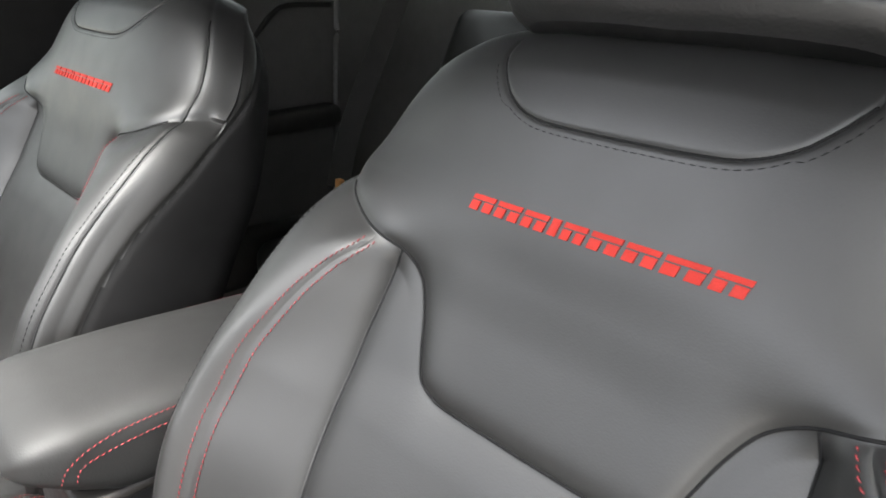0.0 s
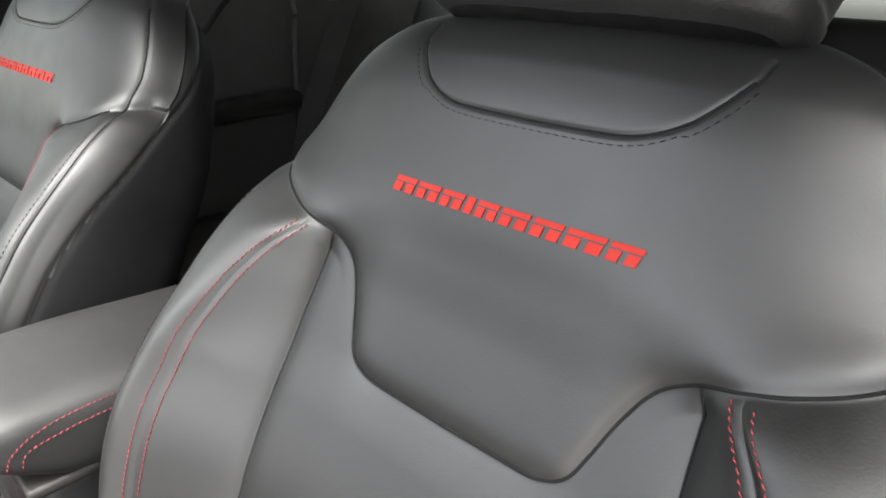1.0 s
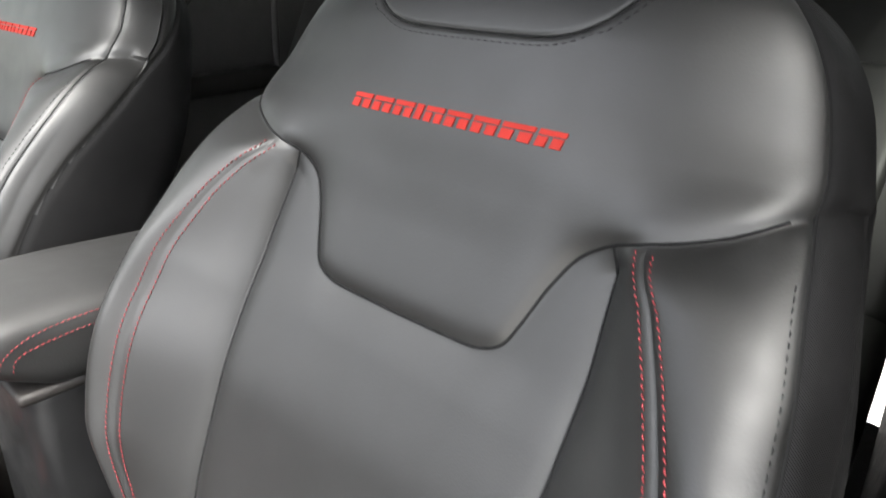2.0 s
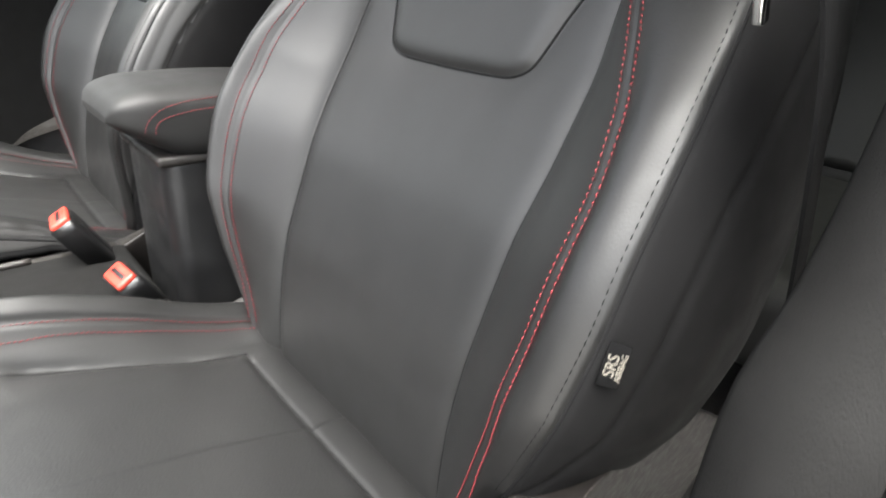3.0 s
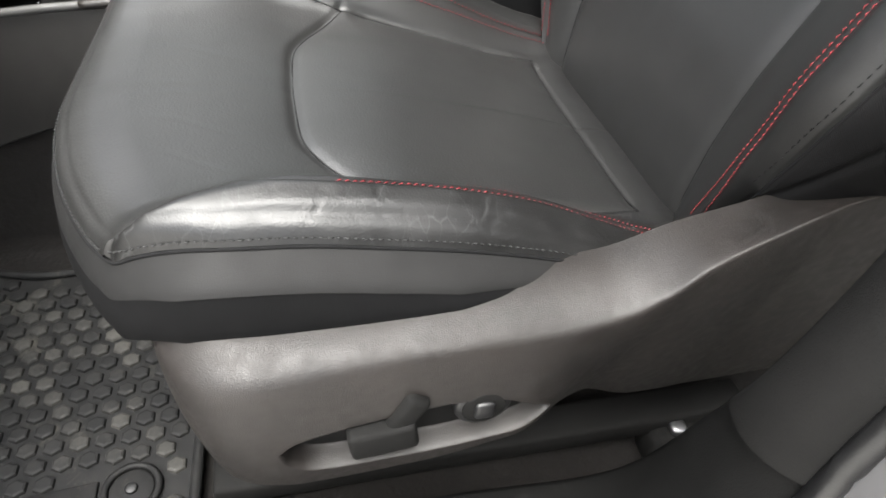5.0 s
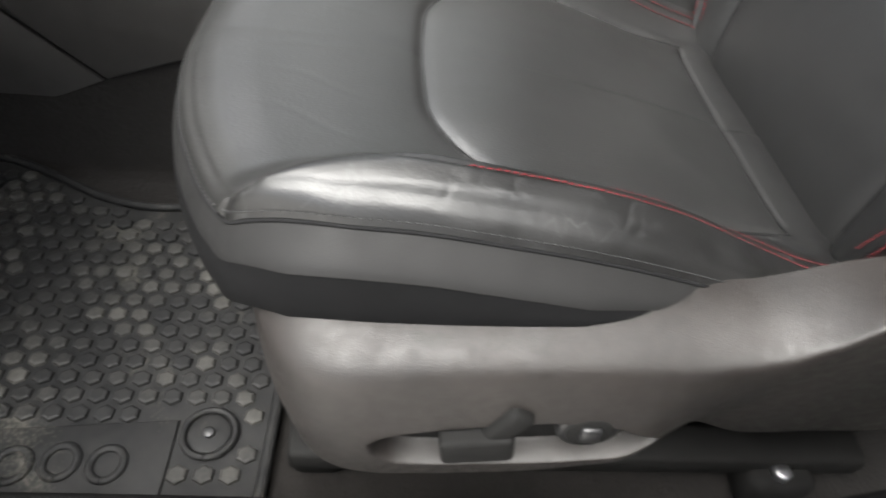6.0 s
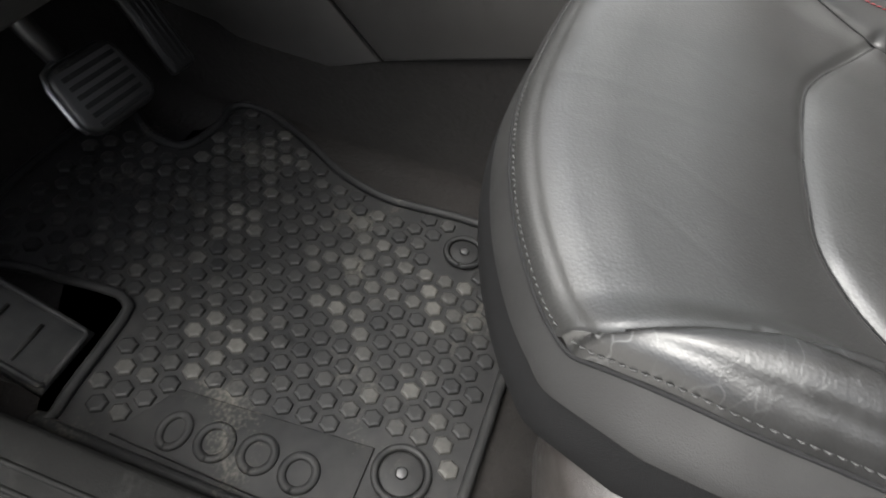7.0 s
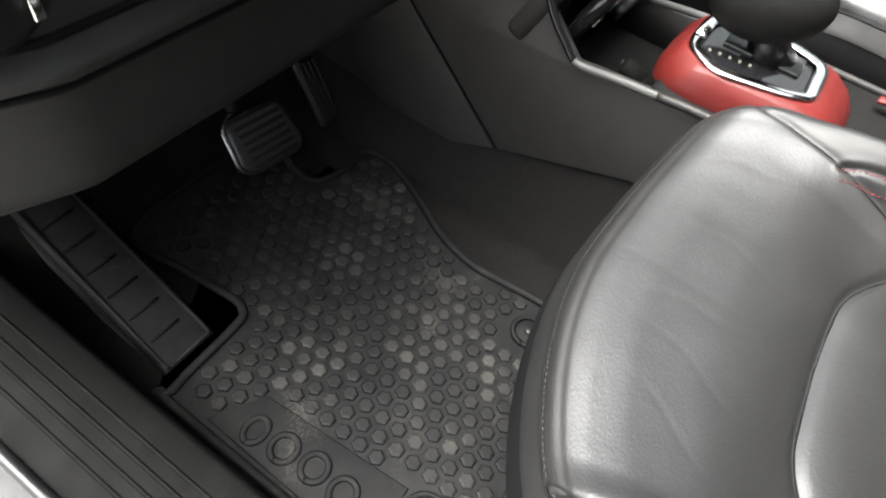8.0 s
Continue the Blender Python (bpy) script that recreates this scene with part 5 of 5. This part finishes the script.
def build_armrest():
    arm = thing("console_storage_box", "black leather centre armrest with red twin stitching", "armrest box", (MID + 0.008, -0.008, -0.0285))
    ys = np.linspace(0, 1, 90)
    a = np.linspace(0, 2 * np.pi, 97)
    y = -0.208 + 0.42 * ys
    top = smooth_table([(-0.21, 0.546), (-0.204, 0.564), (-0.19, 0.574), (-0.16, 0.580), (-0.10, 0.581), (0.0, 0.577), (0.22, 0.566)])
    low = smooth_table([(-0.21, 0.546), (-0.20, 0.537), (-0.18, 0.524), (-0.155, 0.509), (-0.135, 0.499), (-0.10, 0.495), (0.22, 0.488)])
    wid = smooth_table([(-0.21, 0.045), (-0.205, 0.062), (-0.19, 0.074), (-0.16, 0.082), (-0.10, 0.085), (0.22, 0.086)])
    c, s = np.cos(a), np.sin(a)
    sx, sz = np.sign(c) * np.abs(c) ** 0.38, np.sign(s) * np.abs(s) ** 0.55
    t, b, w = top(y)[:, None], low(y)[:, None], wid(y)[:, None]
    g = np.stack([w * sx[None], y[:, None] + 0 * sx[None], (t + b) / 2 + (t - b) / 2 * sz[None]], -1)
    sheet("armrest_pad", g, ARM_LEATHER, arm, "padded black leather lid", None, True)
    cap = [tuple(q) for q in g[0, :-1]]
    under(mesh_object("pad_nose", cap, [tuple(range(len(cap)))], ARM_LEATHER), arm)
    for sgn in (1, -1):
        for off in (0.0, -0.010):
            line = curve_through([(0.19, 0.560 + off), (0.0, 0.566 + off), (-0.10, 0.568 + off), (-0.150 - off * 0.3, 0.563 + off), (-0.172 - off * 0.8, 0.550 + off * 0.4), (-0.178 - off, 0.533)], 90)
            yy, zz = line[:, 0], line[:, 1]
            rise = np.clip((zz - (top(yy) + low(yy)) / 2) / ((top(yy) - low(yy)) / 2), -0.95, 0.95)
            p = np.stack([sgn * wid(yy) * (1 - np.abs(rise) ** (2 / 0.55)) ** 0.19, yy, zz], 1)
            n = np.tile((sgn * 0.95, -0.2, 0.3), (90, 1))
            stitches("red_stitching", p + np.array([sgn * 0.0008, -0.0002, 0.0002]), n, RED_THREAD, arm, "twin row of red thread", slant=0.0004)
    part("armrest_post", box((0.150, 0.34, 0.512), (0, 0.005, 0.254), 0.022, (0, 0, 0), 4), BLACK, arm, "satin black console box")
    part("post_collar", box((0.156, 0.346, 0.012), (0, 0.004, 0.501), 0.004), PLASTIC, arm, "dark lid frame")


def build_buckle(name, label, at, yaw, lift):
    b = thing(name, label, "seat belt buckle", at, "seat belt buckles")
    m = pose(0, 0, 0, lift, 0, yaw)
    part("buckle_body", prism([(-0.024, -0.085), (0.024, -0.085), (0.028, -0.012), (0.027, 0.0), (-0.027, 0.0), (-0.028, -0.012)], 0.028, m @ Matrix.Translation((0, 0, -0.014)), 0.005, 3), BLACK, b, "black plastic buckle body")
    button = part("release_button", box((0.046, 0.009, 0.024), (0, 0.0014, 0.000), 0.003), RED_PLASTIC, b, "red release button")
    button.matrix_local = m
    under(part("latch_slot", box((0.032, 0.004, 0.006), (0, 0.0046, 0.001), 0.001), BLACK, None), button, "black latch slot")
    part("body_groove", box((0.002, 0.060, 0.002), (0.0, -0.045, 0.0138), 0.0005), GLOSS, b).matrix_local = m
    rod("buckle_stalk", [m @ Vector((0, -0.08, 0)), m @ Vector((0, -0.13, -0.012)), m @ Vector((0, -0.19, -0.05))], 0.016, BLACK, b, "black sleeve", 10, 0.6)


# ---- sill, pillar, belt ----


def build_sill():
    """The door sill trim, flowing up into the B-pillar trim, and the painted sill outside it."""
    inner = curve_through(SILL_IN, 150)
    outer = curve_through(SILL_OUT, 150)
    f = np.linspace(0, 1, 22)[None, :, None]
    across = inner[:, None] + f * (outer - inner)[:, None]
    crown = np.sin(np.clip(f, 0, 1) * np.pi) ** 0.8 * 0.010
    tang = np.gradient(inner, axis=0)
    nor = np.cross(tang, outer - inner)
    nor /= np.linalg.norm(nor, axis=1)[:, None]
    if nor[75, 0] + nor[75, 2] < 0:
        nor = -nor
    g = across + nor[:, None] * crown
    f2 = np.linspace(0, 1, 10)[None, :, None]
    wall = inner[:, None] + np.concatenate([0.028 * np.sin(f2 * 1.57), 0 * f2, 0 * f2], -1) * -0.35 - nor[:, None] * (f2 * 0.10)
    full = np.concatenate([wall[:, ::-1], g[:, 1:]], 1)
    joint = int(np.argmin(np.abs(inner[:, 2] - 0.33)))
    rows = np.arange(149)[:, None] + np.zeros(full.shape[1] - 1)[None]
    up = sheet("pillar_trim", full, TRIM, None, "", rows < joint)
    tagged(up, "grained dark grey lower trim of the door pillar", "pillar trim", "", "structure")
    down = full.copy()
    down[joint:] -= nor[joint:, None] * 0.004
    ob = sheet("sill_trim", down, SILL, None, "", rows >= joint)
    tagged(ob, "scuffed dark grey plastic door sill trim", "door sill", "", "structure")
    for k in range(4):
        line = g[95:148, 6 + 3 * k] + nor[95:148] * -0.0028
        rod("sill_rib", line - nor[95:148] * 0.0012, 0.0022, SILL, ob, "raised sill rib", 6)
    edge = outer - nor * 0.004
    f3 = np.linspace(0, 1, 16)[None, :, None]
    paint = edge[:, None] + np.array([1.0, 0, 0]) * (0.055 * np.sin(f3 * 1.5)) - np.array([0, 0, 1.0]) * 0.16 * f3**1.6 * np.clip((0.45 - edge[:, None, 2:]) / 0.2, 0.1, 1) + np.array([0, 0.05, 0]) * f3 * np.clip((edge[:, None, 2:] - 0.3) / 0.2, 0, 1)
    tagged(sheet("sill_paint", paint, PAINT, None, "", None), "grey painted door sill of the car body", "car body", "", "structure")
    rod_ob = rod("door_seal", edge + np.array([0.006, 0, 0.002]), 0.007, BLACK, None, "", 10)
    tagged(rod_ob, "black rubber door seal along the opening", "door seal", "", "structure")


SILL_IN = [(0.349, 0.00, 1.00), (0.349, -0.05, 0.80), (0.349, -0.095, 0.65), (0.349, -0.13, 0.582), (0.349, -0.165, 0.547), (0.352, -0.185, 0.47), (0.355, -0.212, 0.371), (0.332, -0.205, 0.29), (0.304, -0.205, 0.19), (0.283, -0.235, 0.135), (0.268, -0.33, 0.112), (0.260, -0.65, 0.110), (0.260, -1.0, 0.115), (0.265, -1.35, 0.16)]
SILL_OUT = [(0.40, -0.01, 1.00), (0.40, -0.06, 0.80), (0.40, -0.11, 0.66), (0.40, -0.14, 0.60), (0.40, -0.170, 0.547), (0.40, -0.195, 0.47), (0.40, -0.206, 0.38), (0.40, -0.210, 0.29), (0.393, -0.23, 0.19), (0.380, -0.28, 0.135), (0.368, -0.36, 0.114), (0.364, -0.65, 0.106), (0.364, -1.0, 0.110), (0.368, -1.35, 0.15)]



def build_belt():
    """The belt hangs edge-on beside the pillar, its tongue stopped on the strap."""
    belt = thing("seat_belt", "black seat belt with bright tongue hanging by the pillar", "seat belt", (0.303, -0.07, 0.70))
    o = np.array([0.303, -0.07, 0.70])
    up = curve_through([(0.304, -0.080, 0.708), (0.306, -0.084, 0.73), (0.312, -0.070, 0.82), (0.325, -0.03, 1.00)], 30)
    v, f = ribbon(up - o, (-0.26, 0.96, 0.0), 0.040, 0.0018)
    under(mesh_object("webbing", v, f, WEB, False), belt, "black woven webbing")
    down = curve_through([(0.304, -0.076, 0.705), (0.316, -0.060, 0.64), (0.326, -0.045, 0.50), (0.328, -0.04, 0.30), (0.322, -0.04, 0.10)], 40)
    v, f = ribbon(down - o, (-0.24, 0.97, 0.0), 0.040, 0.0018)
    under(mesh_object("webbing", v, f, WEB, False), belt, "black woven webbing")
    m = Matrix(((0, 0, 1, 0), (0.94, 0.34, 0, 0.010), (0.34, -0.94, 0, 0.006), (0, 0, 0, 1)))
    grip = part("tongue_grip", prism([(-0.030, -0.004), (-0.018, -0.012), (0.020, -0.010), (0.032, -0.002), (0.030, 0.007), (0.004, 0.012), (-0.026, 0.010)], 0.012, m @ Matrix.Translation((0, 0, -0.006)), 0.004, 3), DASH, belt, "dark grey plastic tongue grip")
    under(part("grip_stud", disc(0.0035, 0.003, m @ Matrix.Translation((0.016, 0.0, 0.005)), 0.001, 12), GLOSS, None), grip, "small dark stud")
    blade = Matrix(((0, 0, 1, 0), (0.93, 0.36, 0, -0.043), (0.36, -0.93, 0, -0.017), (0, 0, 0, 1)))
    part("tongue_blade", box((0.006, 0.036, 0.0045), (0, 0, 0), 0.001), CHROME, belt, "bright steel tongue").matrix_local = blade


# ---- dashboard ----


def build_dash():
    dash = thing("dashboard", "dark grey plastic dashboard with knee panel and light switch", "dashboard", (-0.36, -1.05, 0.5))
    o = np.array([-0.36, -1.05, 0.5])
    xs = np.linspace(0.36, -1.10, 90)
    prof = curve_through([(-1.30, 0.33), (-1.05, 0.302), (-0.965, 0.305), (-0.945, 0.320), (-0.942, 0.36), (-0.938, 0.412), (-0.924, 0.424), (-0.923, 0.436), (-0.940, 0.446), (-0.936, 0.50), (-0.91, 0.56), (-0.88, 0.63), (-0.88, 0.67), (-0.93, 0.705), (-1.1, 0.74), (-1.5, 0.76)], 120)
    g = np.array([[(x, y - 0.06 * max(0, (x - 0.2)) / 0.16, z) for y, z in prof] for x in xs]) - o
    sheet("dash_moulding", g, DASH, dash, "grained dark grey dashboard moulding", None, True)
    switch = part("light_switch", disc(0.034, 0.018, Matrix.Translation(Vector((0.226, -0.934, 0.497)) - Vector(o)) @ pose(0, 0, 0, -100, 0, 0), 0.006), BLACK, dash, "round black light switch")
    part("switch_ring", disc(0.050, 0.010, Matrix.Translation(Vector((0.226, -0.941, 0.497)) - Vector(o)) @ pose(0, 0, 0, -100, 0, 0), 0.003), PLASTIC, dash, "dark surround")
    under(part("switch_mark", box((0.007, 0.004, 0.018), (0, 0, 0), 0.001), CHROME, None), switch, "bright marker").matrix_local = Matrix.Translation(Vector((0.205, -0.914, 0.486)) - Vector(o))
    for y, z in ((-0.9385, 0.4470), (-0.9330, 0.4155)):
        line = np.array([(x, y - 0.06 * max(0, x - 0.2) / 0.16, z) for x in np.linspace(0.34, -0.20, 40)]) - o
        rod("panel_gap", line, 0.0032, TRIM, dash, "dark gap along the dashboard ledge", 8)
    part("column_cover", box((0.15, 0.30, 0.13), (0.36, 0.10, 0.02), 0.03, (18, 0, 0), 4), PLASTIC, dash, "dark steering column cover")


# ---- the shell of the car and the ground ----


def build_shell():
    # the unseen headliner has an added opening that lets daylight onto the front seats
    for a, b, y0, y1 in ((0.40, -1.12, -0.22, 1.70), (0.40, -1.12, -0.82, -0.79), (0.40, 0.06, -0.79, -0.22), (-0.64, -1.12, -0.79, -0.22)):
        slab("ceiling", [(a, y0, 1.17), (a, y1, 1.16), (b, y1, 1.16), (b, y0, 1.17)], HEADLINER, "black cloth headliner round an added light opening", thick=0.03, category="headliner")
    # far doors below the windows, with a seam between front and rear
    slab("door_panel_front", [(-1.16, 0.18, 0.0), (-1.16, -1.3, 0.0), (-1.16, -1.3, 0.66), (-1.16, 0.16, 0.66)], TRIM, "dark grey passenger door panel", thick=0.06, category="door")
    slab("door_panel_rear", [(-1.16, 1.5, 0.0), (-1.16, 0.20, 0.0), (-1.16, 0.18, 0.94), (-1.16, 1.5, 0.96)], DOOR, "black rear door panel", thick=0.06, category="door")
    arm = part("armrest", box((0.07, 0.34, 0.05), (-1.085, 0.53, 0.588), 0.018, (4, 0, 0), 3), DASH, None)
    tagged(arm, "black moulded armrest of the rear door", "armrest", "", "structure")
    pocket = part("door_pocket", box((0.06, 0.40, 0.15), (-1.095, 0.50, 0.27), 0.03, (0, 0, 0), 3), DASH, None)
    tagged(pocket, "dark map pocket low on the rear door", "door pocket", "", "structure")
    line = curve_through([(-1.098, 0.40, 0.66), (-1.098, 0.475, 0.758), (-1.098, 0.53, 0.82), (-1.098, 0.575, 0.842), (-1.098, 0.69, 0.850)], 40)
    tagged(rod("door_crease", line, 0.006, DASH, None, "", 10), "raised moulding line on the rear door", "door trim", "", "structure")
    frame_line = rod("door_frame", curve_through([(-1.085, 0.70, 0.98), (-1.085, 0.70, 0.70), (-1.085, 0.705, 0.45), (-1.07, 0.70, 0.20)], 40), 0.008, DOOR, None, "", 10)
    tagged(frame_line, "dark grey edge of the rear door frame", "door frame", "", "structure")
    slab("door_panel_rear_near", [(0.40, 0.26, 0.0), (0.40, 1.5, 0.0), (0.40, 1.5, 0.72), (0.40, 0.26, 0.68)], TRIM, "black rear door panel by the driver's seat", thick=0.06, category="door")
    for nm, ring in (("window_front_far", [(-1.17, 0.0, 0.66), (-1.17, -1.3, 0.66), (-1.13, -0.80, 1.15), (-1.13, 0.0, 1.15)]), ("window_rear_far", [(-1.17, 1.5, 0.96), (-1.17, 0.18, 0.94), (-1.13, 0.18, 1.15), (-1.13, 1.5, 1.15)]), ("window_rear_near", [(0.41, 0.26, 0.68), (0.41, 1.5, 0.72), (0.40, 1.5, 1.15), (0.40, 0.26, 1.15)]), ("window_tailgate", [(-1.16, 1.61, 0.72), (0.40, 1.61, 0.72), (0.40, 1.66, 1.15), (-1.16, 1.66, 1.15)])):
        slab(nm, ring, TINTED if "front" in nm else PRIVACY, "lightly tinted window glass" if "front" in nm else "dark tinted privacy glass", thick=0.006, category="window")
    slab("pillar_far", [(-1.15, 0.22, 0.0), (-1.15, -0.02, 0.0), (-1.12, -0.02, 1.16), (-1.12, 0.22, 1.16)], TRIM, "dark grey pillar trim", thick=0.05, category="pillar")
    slab("pillar_near", [(0.36, 0.06, 0.55), (0.36, 0.26, 0.55), (0.36, 0.26, 1.16), (0.36, 0.10, 1.16)], TRIM, "dark grey pillar trim", thick=0.05, category="pillar")
    slab("firewall", [(0.40, -1.36, -0.05), (-1.16, -1.36, -0.05), (-1.16, -1.36, 0.76), (0.40, -1.36, 0.76)], CARPET, "black carpeted firewall", thick=0.04, category="bulkhead")
    slab("tailgate", [(-1.16, 1.55, 0.0), (0.40, 1.55, 0.0), (0.40, 1.60, 0.72), (-1.16, 1.60, 0.72)], TRIM, "dark luggage area wall", thick=0.05, category="tailgate")
    for x in (-1.14, 0.41):
        for name, a, b in (("windscreen_pillar", (x, -1.40, 0.74), (x, -0.76, 1.17)),):
            ob = rod(name, np.linspace(a, b, 6), 0.045, TRIM, None, "", 12)
            tagged(ob, "dark grey windscreen pillar trim", "pillar", "", "structure")
    # added unseen wall that holds back low sky light from the door side
    slab("garage_wall", [(1.5, 8.0, -0.45), (1.5, -0.50, -0.45), (1.5, -0.50, 2.0), (1.5, 8.0, 2.0)], CONCRETE, "added dark wall out of view that blocks side light", thick=0.2, category="wall")
    slab("ground", [(60, -60, -0.45), (60, 60, -0.45), (-60, 60, -0.45), (-60, -60, -0.45)], PAVING, "grey concrete ground outside the car", thick=0.05, category="ground")


def build_rear_bench():
    bench = thing("rear_bench", "black leather rear bench with dark belt", "rear seat", (-0.38, 0.77, 0))
    part("bench_cushion", box((1.36, 0.52, 0.16), (0, -0.08, 0.27), 0.05, (5, 0, 0), 5), LEATHER, bench, "black leather bench cushion")
    for x, w in ((-0.46, 0.44), (0.0, 0.40), (0.46, 0.44)):
        part("bench_back", box((w, 0.14, 0.60), (x, 0.26, 0.58), 0.05, (-24, 0, 0), 5), LEATHER, bench, "black leather bench backrest")
        part("bench_back_insert", box((w * 0.62, 0.05, 0.40), (x, 0.185, 0.56), 0.02, (-24, 0, 0), 4), LEATHER, bench, "stitched leather insert")
    strap = curve_through([(-0.575, 0.060, 1.02), (-0.575, 0.000, 0.872), (-0.575, -0.058, 0.748), (-0.575, -0.125, 0.596), (-0.570, -0.168, 0.455)], 30)
    v, f = ribbon(strap, (0.62, 0.78, 0), 0.050, 0.002)
    under(mesh_object("rear_belt", v, f, DASH, False), bench, "black rear belt webbing")
    part("belt_anchor", box((0.02, 0.016, 0.026), (-0.565, -0.165, 0.462), 0.004), BRASS, bench, "amber belt tag")


build_floor()
mat, mat_base, mat_outline, mat_plate = build_mat()
build_footrest()
build_pedals()
console = build_console()
build_stack()
build_shifter(console)
build_armrest()
build_buckle("seat_belt_buckle", "black driver's belt buckle with red button", (-0.290, -0.2315, 0.345), 186, 56)
build_buckle("seat_belt_buckle", "black passenger's belt buckle with red button", (-0.436, -0.260, 0.372), 172, 58)
build_sill()
build_belt()
build_dash()
build_shell()
build_rear_bench()
build_hexagons(mat, mat_base, mat_outline, mat_plate)
